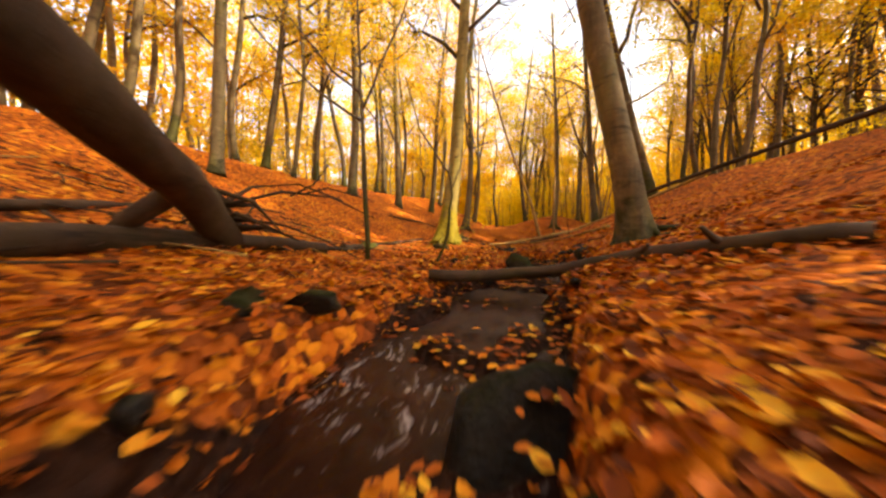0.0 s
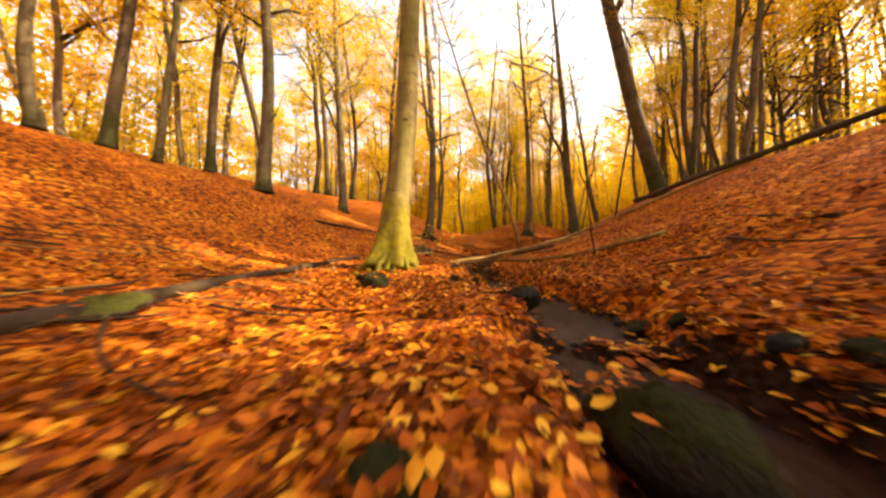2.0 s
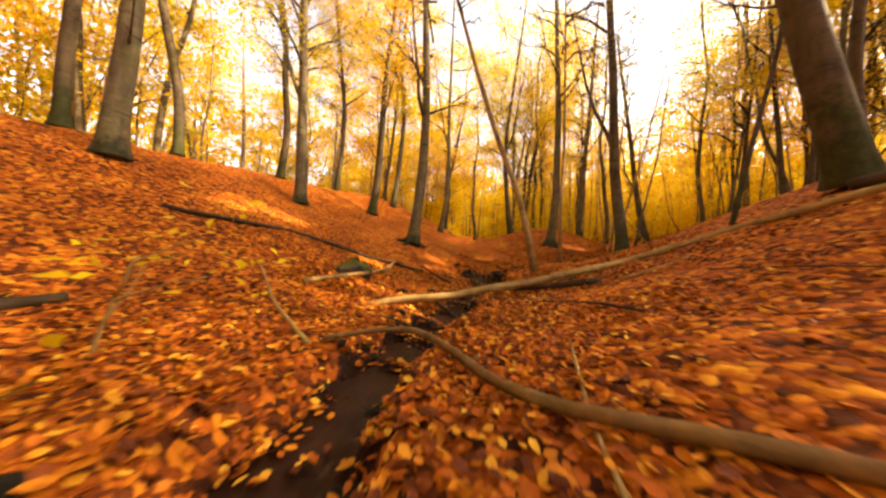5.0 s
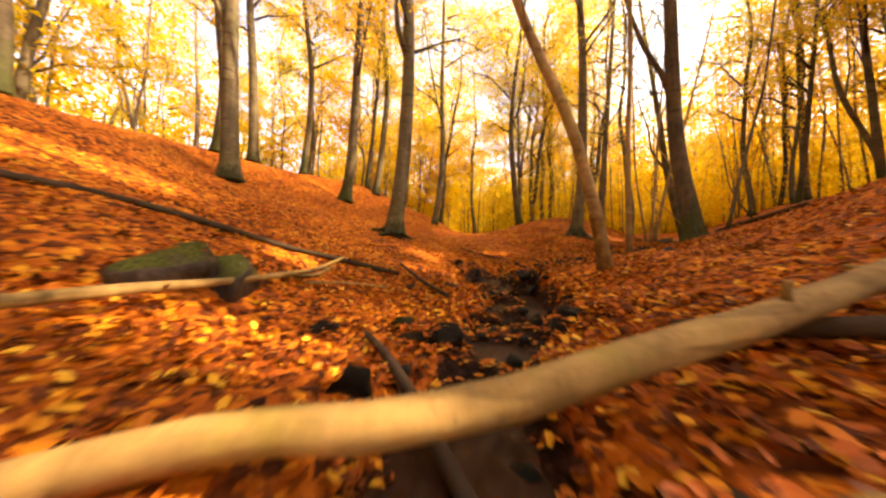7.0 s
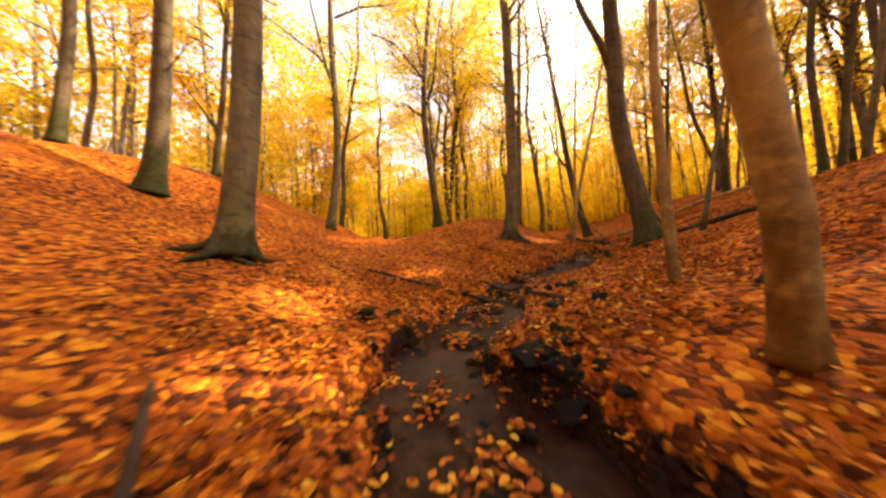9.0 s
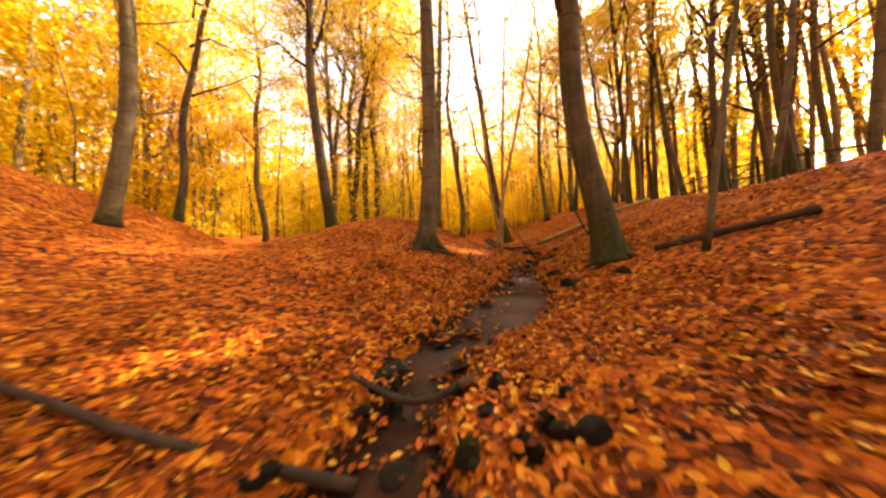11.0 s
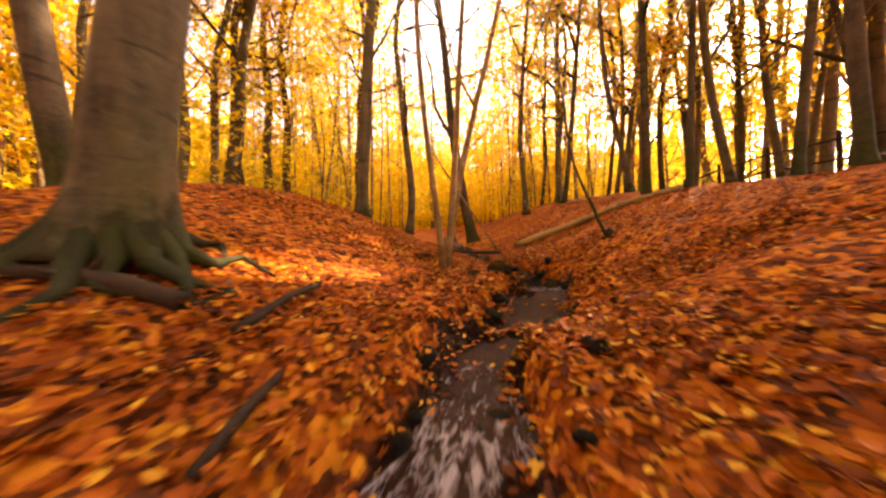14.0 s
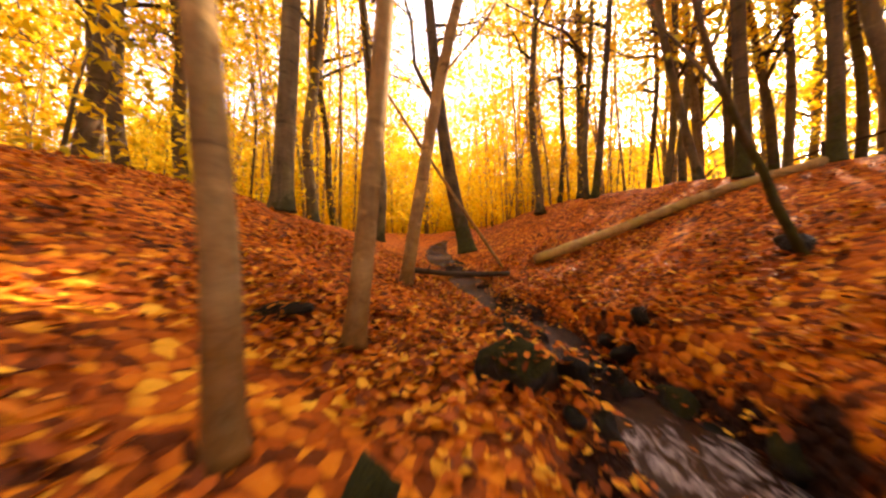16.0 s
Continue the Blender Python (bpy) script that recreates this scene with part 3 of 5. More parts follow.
def tree(x, y, r, lean_x, lean_y, bark=None, bend=0.25, top=15.0, base=4.5, flare=0.6, label="", sides=12, crowns=CROWNS, shape=None, rise=1.3, fork=None, thin=1.0):
    """A forest tree: a leaning, tapering stem with root flare, and limbs with leaves above. shape: offsets of the stem at NODES past the first."""
    k = TREE_COUNT[0]
    TREE_COUNT[0] += 1
    rng = np.random.default_rng(500 + k)
    bark = bark or (BARK, BARK_DARK)[k % 2]
    z = height(x, y)
    root = empty("beech_tree", (x, y, z))
    hs = np.r_[-0.35, np.array((0.0, 0.06, 0.14, 0.26, 0.42, 0.65, 1.0)) * (r / 0.18) ** 0.5, np.linspace(1.6, top, 19)]
    ph, qh, wh = rng.uniform(0, 6.28, 3)
    wiggle = rng.uniform(0.03, 0.09)
    nodes = np.vstack([(0, 0), shape]) if shape else None

    def spine(h):
        h = max(h, 0)
        if shape:
            return (*along_nodes(nodes, h), h)
        a = 0.28 * bend ** 0.5
        sway = a * (math.sin(h * 0.62 + ph) - math.sin(ph)) + wiggle * (math.sin(h * 1.5 + wh) - math.sin(wh))
        sway2 = a * (math.sin(h * 0.55 + qh) - math.sin(qh))
        return (lean_x * h + sway, lean_y * h + sway2, h)

    pts = [spine(h) for h in hs]
    rad = [r * (1 - 0.72 * max(h, 0) / top) for h in hs]
    lobes, ang = int(rng.integers(4, 7)), rng.uniform(0, 6.28)

    def foot(i, a):
        f = math.exp(-max(hs[i], 0) / (rise * r + 0.02))
        return 1 + flare * f * (0.55 + 0.7 * max(0, math.cos(lobes * a + ang)) ** 1.5 + 0.2 * math.cos(2 * a + ph)) + 0.03 * math.sin(3 * a + hs[i] * 1.7)

    v, f = tube(pts, rad, sides, foot, k)
    part("trunk", mesh_from("trunk", v, f, bark), root)
    # a second stem that forks off, and a few bare side branches below the crown
    if fork is None and r > 0.07 and rng.uniform() < 0.4:
        fork = (rng.uniform(2.8, 5.5), rng.uniform(0, 6.28))
    if fork:
        h0, a = fork
        o, q = np.array(spine(h0)), np.array((math.cos(a), math.sin(a), 0))
        reach = (0.0, 0.35, 0.65, 0.95, 1.25, 1.6)
        line = [o + q * d + (0, 0, u) + rng.normal(0, 0.05, 3) * (u > 0) for d, u in zip(reach, (0.0, 0.7, 1.6, 2.8, 4.2, 6.0))]
        rf = 0.55 * r * (1 - 0.72 * h0 / top)
        part("fork", mesh_from("fork", *tube(line, [rf * (1 - 0.15 * n) for n in range(6)], 8, seed=k), bark), root)
    for _ in range(int(rng.integers(1, 4)) if r > 0.06 else 1):
        h0, a, ln = rng.uniform(1.8, base + 1.5), rng.uniform(0, 6.28), rng.uniform(0.6, 1.9)
        o = np.array(spine(h0))
        line = [o + np.array((math.cos(a + 0.3 * u), math.sin(a + 0.3 * u), 0.25 + 0.5 * u)) * ln * u + rng.normal(0, 0.04, 3) * (u > 0) for u in (0, 0.3, 0.65, 1.0)]
        rb = 0.012 + 0.06 * r
        pieces = [tube(line, [rb, rb * 0.75, rb * 0.5, rb * 0.15], 5, seed=k)]
        for q in (1, 2):
            e = line[q] + rng.normal(0, 0.25, 3) * ln + (0, 0, 0.2 * ln)
            pieces.append(tube([line[q], (line[q] + e) / 2 + (0, 0, 0.05), e], [rb * 0.5, rb * 0.3, rb * 0.1], 4, seed=k))
        part("side_branch", mesh_from("side_branch", *join(pieces), bark), root)
    limbs, leaves, tris = crowns[k % len(crowns)]
    sc = rng.uniform(0.85, 1.15) * (0.55 if r < 0.08 else 1.0)
    tilt = Matrix.Rotation(math.atan(lean_x) * 0.7, 4, "Y") @ Matrix.Rotation(-math.atan(lean_y) * 0.7, 4, "X")
    m = Matrix.Translation(spine(base)) @ tilt @ Matrix.Rotation(rng.uniform(0, 6.28), 4, "Z") @ Matrix.Scale(sc, 4)
    w = np.array(Matrix.Translation((x, y, z)) @ m)
    for one in limbs:
        reach = np.empty(3 * len(one.vertices))
        one.vertices.foreach_get("co", reach)
        if shades(reach.reshape(-1, 3) @ w[:3, :3].T + w[:3, 3]).mean() > 0.95:
            part("limb", one, root).matrix_basis = m
    at = tris.mean(1) @ w[:3, :3].T + w[:3, 3]
    # the crowns stand open above the brook
    keep = shades(at) & (rng.uniform(0, 1, len(at)) < np.clip((brook(at[:, 0], at[:, 1])[0] - 0.5) / 4.5, 0.16, 1))
    # the eastern slope is thinly leaved below
    keep &= (at[:, 0] < 5) | (at[:, 1] > 9) | (at[:, 2] > 0.45 * at[:, 0] + 2.5) | (rng.uniform(0, 1, len(at)) < 0.45)
    keep &= rng.uniform(0, 1, len(at)) < thin
    if not keep.all():
        mat, tris = leaves.materials[0], tris[keep]
        leaves = big_mesh("crown", tris.reshape(-1, 3), np.arange(3 * len(tris)), np.full(len(tris), 3), mat, False)
    part("crown", leaves, root).matrix_basis = m
    tagged(root, label or "beech tree with golden autumn leaves on the leaf-covered slope", "tree", "trees of the wood")
    return root


def roots(thing, r, angles, mat, reach=0.7):
    """Roots that run from a tree's foot over the ground, each a part of the tree."""
    o = np.array(thing.location)
    for k, deg in enumerate(angles):
        rng = np.random.default_rng(int(abs(deg)) + k)
        a, out = math.radians(deg), reach * rng.uniform(0.75, 1.25)
        pts, rad = [], []
        for q in (0.0, 0.12, 0.28, 0.5, 0.75, 1.0):
            b = a + 0.5 * (q ** 1.5) * rng.normal()
            d = r * 0.55 + q * out
            x, y = o[0] + d * math.cos(b), o[1] + d * math.sin(b)
            rise = 0.3 * (1 - q) ** 4 + 0.012 - 0.05 * q ** 3
            pts.append((x - o[0], y - o[1], height(x, y) - o[2] + rise))
            rad.append(r * (0.42 - 0.34 * q ** 0.6))
        part("root", mesh_from("root", *tube(pts, rad, 8, seed=k), mat), thing)


# x, y, radius, lean east, lean north
LEFT_BANK = [(-7.29, -3.68, 0.15, 0.03, -0.01, ((0.03, 0), (0.05, -0.01), (0.06, -0.01), (0.08, -0.02), (0.1, -0.02), (0.13, -0.03))), (-9.5, -4.85, 0.1, 0.08, 0),
    (-9.9, -3.9, 0.11, 0.13, 0), (-10.2, -2.6, 0.12, 0.04, -0.01),
    (-9.7, -0.9, 0.11, 0.04, -0.04), (-9.27, -0.01, 0.14, 0.12, -0.04, ((0.14, -0.01), (0.29, -0.01), (0.43, -0.01), (0.63, -0.04), (0.88, -0.1), (1.19, -0.18))),
    (-8.1, 0.1, 0.09, 0.055, -0.04), (-8.34, 1.91, 0.13, 0.08, -0.04, ((0.06, -0.06), (0.14, -0.1), (0.23, -0.13), (0.38, -0.16), (0.57, -0.2), (0.8, -0.27))),
    (-6.27, 1.44, 0.19, 0.08, -0.045, ((0.04, -0.01), (0.1, 0.01), (0.14, 0), (0.15, -0.06), (0.13, -0.21), (0.17, -0.38))), (-7.77, 7.84, 0.15, -0.03, -0.04),
    (-5.6, 6.12, 0.2, -0.008, -0.05, ((-0.01, -0.03), (-0.04, -0.06), (-0.06, -0.09), (-0.1, -0.13), (-0.17, -0.22), (-0.2, -0.32))), (-4.25, 9.82, 0.2, 0.058, -0.046, ((0.13, -0.02), (0.23, -0.06), (0.3, -0.11), (0.37, -0.2), (0.46, -0.34), (0.71, -0.48))),
    (-1.02, 13, 0.16, 0.027, -0.048, ((0.14, -0.01), (0.27, -0.02), (0.34, -0.04), (0.35, -0.09), (0.27, -0.17), (0.28, -0.27))), (-8, 3.93, 0.13, -0.13, -0.06),
    (-7.78, 9.32, 0.17, -0.01, -0.05, ((-0.01, -0.04), (-0.03, -0.08), (-0.05, -0.13), (-0.11, -0.24), (-0.2, -0.38), (-0.28, -0.55))), (-6.89, 11.1, 0.14, 0.08, -0.06, ((0.1, -0.02), (0.2, -0.04), (0.27, -0.07), (0.29, -0.16), (0.15, -0.39), (-0.08, -0.72))),
    (-4, 12.6, 0.17, 0.03, -0.05), (-4.83, 13.6, 0.11, 0.05, -0.06)]
SPUR = [(8.98, 17.3, 0.15, 0.06, -0.056), (5.36, 18.3, 0.15, 0.022, -0.03),
    (6, 19.1, 0.16, 0.036, -0.04), (5.1, 17.5, 0.16, 0.045, -0.07),
    (4.6, 19.8, 0.14, 0.07, -0.09), (6.7, 19.1, 0.15, 0.018, -0.02),
    (7.96, 14.72, 0.17, 0.03, -0.057, ((0.02, -0.1), (0.05, -0.2), (0.08, -0.28), (0.12, -0.38), (0.2, -0.52), (0.3, -0.68))), (10, 18.8, 0.12, -0.03, -0.01),
    (1.4, 22, 0.17, 0, -0.02), (-1.2, 18.4, 0.14, 0.12, -0.02),
    (3.9, 17, 0.12, 0.02, -0.02)]
RIGHT_BANK = [(6.66, 1.05, 0.08, -0.054, -0.046), (9.5, 2.2, 0.11, -0.01, -0.05),
    (8.57, 3.04, 0.1, -0.05, -0.06), (7.1, 0.4, 0.08, 0.056, -0.064),
    (12.4, 6.6, 0.095, 0.03, -0.05), (11, 5.6, 0.065, 0.085, -0.07),
    (12.46, 5.4, 0.085, -0.13, -0.01), (12.8, 4.4, 0.1, -0.06, -0.016),
    (14.81, 7.06, 0.1, 0.097, -0.084, ((0.17, -0.06), (0.32, -0.13), (0.45, -0.2), (0.64, -0.33), (0.86, -0.51), (1.13, -0.73))), (15.15, 8.05, 0.1, -0.09, 0.07),
    (14.61, 9.69, 0.11, -0.04, 0, ((-0.07, -0.02), (-0.14, -0.03), (-0.2, -0.04), (-0.28, -0.03), (-0.37, -0.03), (-0.48, -0.02))), (15.9, 10.4, 0.09, -0.16, 0.09),
    (14.5, 8.76, 0.09, 0.06, -0.08, ((0.04, -0.03), (0.07, -0.05), (0.12, -0.07), (0.19, -0.1), (0.3, -0.2), (0.44, -0.35))), (16.79, 13.44, 0.15, -0.017, -0.02, ((-0.01, -0.01), (-0.02, -0.02), (-0.03, -0.03), (-0.05, -0.05), (-0.08, -0.07), (-0.09, -0.16))),
    (15.24, 12.44, 0.1, 0.044, -0.07, ((0.06, -0.1), (0.11, -0.19), (0.16, -0.26), (0.23, -0.36), (0.32, -0.5), (0.43, -0.67))), (14.85, 13.9, 0.12, 0.01, -0.01),
    (17.85, 5.6, 0.14, -0.02, -0.036)]
# crest trees added among the others to keep sun off the right bank
CREST = [(17.5, 7.2, 0.1, 0.02, 0.01), (18.6, 9.3, 0.11, -0.03, 0.02), (17.0, 11.2, 0.09, 0.01, -0.02), (19.6, 10.9, 0.1, 0.02, 0), (20.6, 8.0, 0.11, -0.02, 0.01), (16.2, 6.1, 0.08, 0.03, 0.02)]
for row in CREST:
    tree(*row, base=2.4, flare=0.4)
SHADE_CROWNS = (FAR_CROWNS[0], FAR_CROWNS[2])
# tall trees added up the eastern slope for shade, crowns high above bare stems
rng = np.random.default_rng(63)
for k in range(18):
    tree((21, 25)[k % 2] + rng.uniform(-1, 1), -13 + 0.9 * k + rng.uniform(0, 1), rng.uniform(0.1, 0.15), rng.normal(0, 0.03), rng.normal(0, 0.03), BARK_HAZED, top=21, base=rng.uniform(8.5, 10), sides=8, crowns=SHADE_CROWNS, thin=0.85)
# three thin-crowned trees added to shade the near left bank
for k in range(3):
    tree(rng.uniform(7, 11.5), -9.5 + 1.7 * k + rng.uniform(0, 1), rng.uniform(0.08, 0.12), rng.normal(0, 0.04), rng.normal(0, 0.03), BARK, top=16, base=rng.uniform(4.8, 5.8), sides=10, crowns=CROWNS[:2], thin=0.33)
# more added high crowns, keeping the sun off the right slope
for k in range(9):
    tree(rng.uniform(18.5, 27), 4 + 1.1 * k + rng.uniform(0, 1), rng.uniform(0.1, 0.15), rng.normal(0, 0.03), rng.normal(0, 0.03), BARK_HAZED, top=22, base=rng.uniform(9, 11.5), sides=8, crowns=SHADE_CROWNS, thin=0.85)
# trees added past the view's right edge to shade the left slope
for k in range(8):
    tree(rng.uniform(13, 16.5), -8.5 + 1.25 * k + rng.uniform(0, 1), rng.uniform(0.1, 0.14), rng.normal(0, 0.03), rng.normal(0, 0.03), BARK_HAZED, top=20, base=rng.uniform(8.5, 9.5), sides=8, crowns=SHADE_CROWNS, thin=0.8)
# six unseen trees due east, put there to shade the path's start
for x, y in ((10.2, -8.8), (9.2, -7.6), (11.6, -9.8), (8.6, -9.6), (12.4, -8.0), (10.8, -6.9)):
    tree(x, y, 0.11, rng.normal(0, 0.03), rng.normal(0, 0.03), top=17, base=5, sides=8, thin=0.6)
# added trees that fill the right side and shade the slope below
for k in range(10):
    tree(rng.uniform(15.2, 19.5), 4.5 + k + rng.uniform(0, 1), rng.uniform(0.08, 0.12), rng.normal(0, 0.05), rng.normal(0, 0.05), base=rng.uniform(3, 4.2), sides=8, crowns=CROWNS[:2], thin=0.4)
for row in LEFT_BANK + SPUR + RIGHT_BANK:
    tree(*row[:5], shape=row[5] if len(row) > 5 else None, crowns=CROWNS[:4] if row in RIGHT_BANK else CROWNS)
foot_tree = tree(-1.57, -2.42, 0.205, 0.074, -0.039, BARK_MOSS, 0.1, flare=1.15, rise=1.9, sides=24, label="thick beech with yellow-green moss on its pale trunk beside the brook", shape=((0.09, 0.08), (0.22, 0.17), (0.29, 0.21), (0.36, 0.2), (0.47, 0.16), (0.63, 0.09)))
roots(foot_tree, 0.205, (-172, -150, -128, -105, -84, -60, -35, -12, 40, 120), MOSS_PALE, 0.62)
foot_tree = tree(1.44, -5.54, 0.175, -0.2, -0.035, BARK, 0.15, flare=0.9, sides=24, label="leaning beech with dark mossy foot close to the brook", shape=((-0.17, -0.06), (-0.38, -0.07), (-0.59, -0.1), (-0.9, -0.15), (-1.3, -0.22), (-1.81, -0.3)))
roots(foot_tree, 0.175, (170, -140, -100, -50, 0), MOSS_DARK, 0.5)
tree(5.49, 0.83, 0.2, -0.288, -0.053, BARK_DARK, 0.1, base=7, flare=0.4, sides=20, label="dark beech leaning steeply out of the slope", shape=((-0.26, -0.02), (-0.53, -0.04), (-0.8, -0.08), (-1.17, -0.19), (-1.67, -0.34), (-2.33, -0.51)))
foot_tree = tree(4.63, 9.9, 0.19, 0.039, -0.05, BARK, 0.12, base=6, flare=0.7, sides=28, label="grey beech with spread mossy roots on the spur", shape=((0.08, -0.05), (0.16, -0.1), (0.15, -0.16), (0.14, -0.26), (0.11, -0.35), (-0.01, -0.41)))
roots(foot_tree, 0.21, (-170, -140, -112, -85, -60, -35, -8, 30), MOSS_DARK, 0.55)
foot_tree = tree(-1.49, 7.04, 0.21, 0.075, -0.047, BARK, 0.1, flare=0.8, sides=28, label="thick beech with a long mossy root spreading over leaves", shape=((0.11, -0.05), (0.21, -0.09), (0.28, -0.13), (0.32, -0.19), (0.28, -0.29), (0.17, -0.43)))
roots(foot_tree, 0.21, (175, -140, -95, -50, -10), MOSS_DARK, 0.6)
foot_tree = tree(6.18, 6.86, 0.2, -0.157, 0.07, BARK_DARK, 0.12, base=7, flare=0.65, sides=28, label="dark leaning beech with mossy roots beside the brook", shape=((-0.01, 0.14), (-0.04, 0.31), (-0.11, 0.37), (-0.21, 0.27), (-0.34, 0.13), (-0.53, 0.03)))
roots(foot_tree, 0.185, (140, 175, -150, -100, 95, 60), MOSS_DARK, 0.45)
tree(2.2, 3.41, 0.078, -0.31, -0.06, BARK_PALE, 0.9, top=11, base=6, flare=0.35, sides=18, label="pale crooked tree leaning over the brook", shape=((-0.22, -0.09), (-0.5, -0.05), (-0.87, 0.05), (-1.36, 0.1), (-1.97, 0.08), (-2.71, 0)))
tree(3.16, 4.49, 0.05, -0.045, -0.032, BARK_PALE, 0.2, top=9, base=5, flare=0.3, label="slender pale young tree among the leaves", shape=((-0, 0.01), (0.01, 0.01), (0.03, -0.04), (0, -0.11), (-0.05, -0.19), (-0.14, -0.28)))
tree(3.37, 13.68, 0.17, -0.03, -0.04, BARK_DARK, 0.6, flare=0.5, fork=(5.2, -0.9), label="wavy dark beech behind the spur", shape=((-0.15, -0.05), (-0.26, -0.08), (-0.36, -0.11), (-0.47, -0.14), (-0.43, -0.21), (-0.16, -0.32)))
tree(12.07, 14.34, 0.19, -0.117, 0.058, BARK_DARK, 0.4, base=5, flare=0.6, sides=18, label="dark curved beech at the brook", shape=((-0.18, 0.12), (-0.34, 0.24), (-0.48, 0.32), (-0.64, 0.4), (-0.8, 0.47), (-1.05, 0.58)))
tree(7.35, 10.28, 0.045, -0.08, 0.0, BARK_PALE, 0.25, top=10, base=5.5, flare=0.3, sides=16, label="slender pale beech beside the brook", shape=((-0.04, 0.11), (-0.15, 0.16), (-0.25, 0.16), (-0.31, 0.1), (-0.38, 0.02), (-0.5, -0.05)))
tree(7.85, 10.8, 0.058, 0.05, -0.07, BARK_PALE, 0.2, top=10, base=5.5, flare=0.3, sides=16, label="slender pale beech beside the brook", shape=((0.1, -0.03), (0.17, -0.06), (0.21, -0.1), (0.28, -0.18), (0.38, -0.31), (0.5, -0.47)))
tree(8.84, 11.97, 0.075, 0.12, -0.12, BARK_PALE, 0.3, top=10, base=5.5, flare=0.3, label="slender pale beech leaning over the brook", shape=((0.11, -0.14), (0.23, -0.29), (0.39, -0.46), (0.67, -0.72), (0.99, -1.04), (1.37, -1.41)))
tree(10.3, 16.0, 0.15, -0.01, 0.0, BARK, 0.4, base=3.2, label="forked beech behind the bend of the brook")
tree(4.54, 1.34, 0.035, 0.03, -0.06, BARK_DARK, 0.3, top=7, base=3, flare=0.2, label="thin dark sapling on the slope")

# ---- saplings ----
def sapling(stems, r, bark, label, leaves=0, mat=None):
    """A young tree: the first stem carries the others. Stems are lists of places, the first one beginning at the ground."""
    x, y, _ = stems[0][0]
    z = height(x, y)
    root = empty("sapling", (x, y, z))
    rng = np.random.default_rng(int(abs(x * 100 + y * 10)) + 3)
    for k, pts in enumerate(stems):
        P = np.array(pts, float) - (x, y, z)
        if k == 0:
            P[0, 2] = -0.08
        fine = [P[0]]
        for a, b in zip(P[:-1], P[1:]):
            for u in (0.33, 0.67, 1.0):
                fine.append(a + u * (b - a) + rng.normal(0, 0.006, 3))
        n, rr = len(fine), r * (1.0 if k == 0 else 0.55)
        v, f = tube(fine, [rr * (1 - 0.75 * q / n) for q in range(n)], 8, seed=k)
        part("stem" if k == 0 else "branch", mesh_from("stem", v, f, bark), root)
    if leaves:
        tips = np.concatenate([np.array(s)[-2:] for s in stems]) - (x, y, z)
        c = tips[rng.integers(0, len(tips), leaves)] + rng.normal(0, 1, (leaves, 3)) * (0.25, 0.25, 0.12)
        part("crown", leaf_cloud("crown", c, rng.uniform(0.05, 0.09, leaves), mat or GOLD, rng), root)
    return tagged(root, label, "sapling", "young trees of the wood")


sapling([[(-1.9, -6.64, -0.6), (-1.95, -6.65, 0.23), (-1.98, -6.67, 0.96), (-2.01, -6.68, 1.59), (-2.05, -6.7, 2.6)], [(-1.98, -6.67, 0.9), (-1.8, -6.65, 1.36), (-1.55, -6.62, 1.93), (-1.4, -6.6, 2.5)],
    [(-1.97, -6.66, 0.8), (-2.47, -6.74, 1.13), (-3.04, -6.82, 1.69), (-3.5, -6.9, 2.3)], [(-1.98, -6.67, 1.1), (-2.3, -6.72, 1.36), (-2.76, -6.78, 1.92)]], 0.03, BARK_DARK, "slim dark forked sapling beside fallen branches", 60)
sapling([[(-1.18, -6.5, -0.67), (-1.03, -6.5, -0.45), (-1.0, -6.5, -0.23), (-0.98, -6.51, -0.02), (-1.0, -6.52, 0.18), (-1.1, -6.53, 0.36), (-1.35, -6.55, 0.75), (-1.5, -6.6, 1.3)], [(-0.99, -6.51, 0.05), (-0.9, -6.45, 0.3), (-0.8, -6.4, 0.7)]],
    0.02, BARK_DARK, "crooked thin sapling bent over the leaves")
sapling([[(1.61, -2.5, -0.35), (1.52, -2.54, 0.22), (1.46, -2.59, 0.95), (1.37, -2.62, 1.6), (1.3, -2.6, 2.4)], [(1.47, -2.58, 0.8), (1.7, -2.5, 1.1), (2.0, -2.45, 1.35)]], 0.011, DEAD, "thin bare sapling on the leaf-covered bank")
sapling([[(10.33, 9.27, 1.36), (10.09, 9.44, 1.89), (9.87, 9.6, 2.46), (9.75, 9.68, 2.98), (9.7, 9.8, 4.2), (9.5, 9.9, 5.5)], [(9.9, 9.58, 2.4), (10.1, 9.9, 3.2), (10.2, 10.2, 4.2)]], 0.03, BARK_DARK, "crooked dark sapling rooted in the bank", 120, LIME)
sapling([[(5.85, 5.75, 0.9), (6.05, 5.6, 2.0), (6.3, 5.4, 3.6), (6.5, 5.2, 6.0)]], 0.04, BARK, "slender sapling on the slope", 150)
sapling([[(-1.25, -1.75, -0.4), (-1.2, -1.7, -0.1), (-1.12, -1.68, 0.12)], [(-1.2, -1.7, -0.12), (-1.0, -1.6, -0.02), (-0.85, -1.55, 0.0)], [(-1.22, -1.7, -0.2), (-1.3, -1.5, 0.05), (-1.15, -1.4, 0.15)], [(-1.2, -1.7, -0.1), (-0.95, -1.8, 0.1), (-0.75, -1.7, 0.22)]],
    0.012, BARE, "pale bare twigs sprouting beside a mossy trunk", 50)


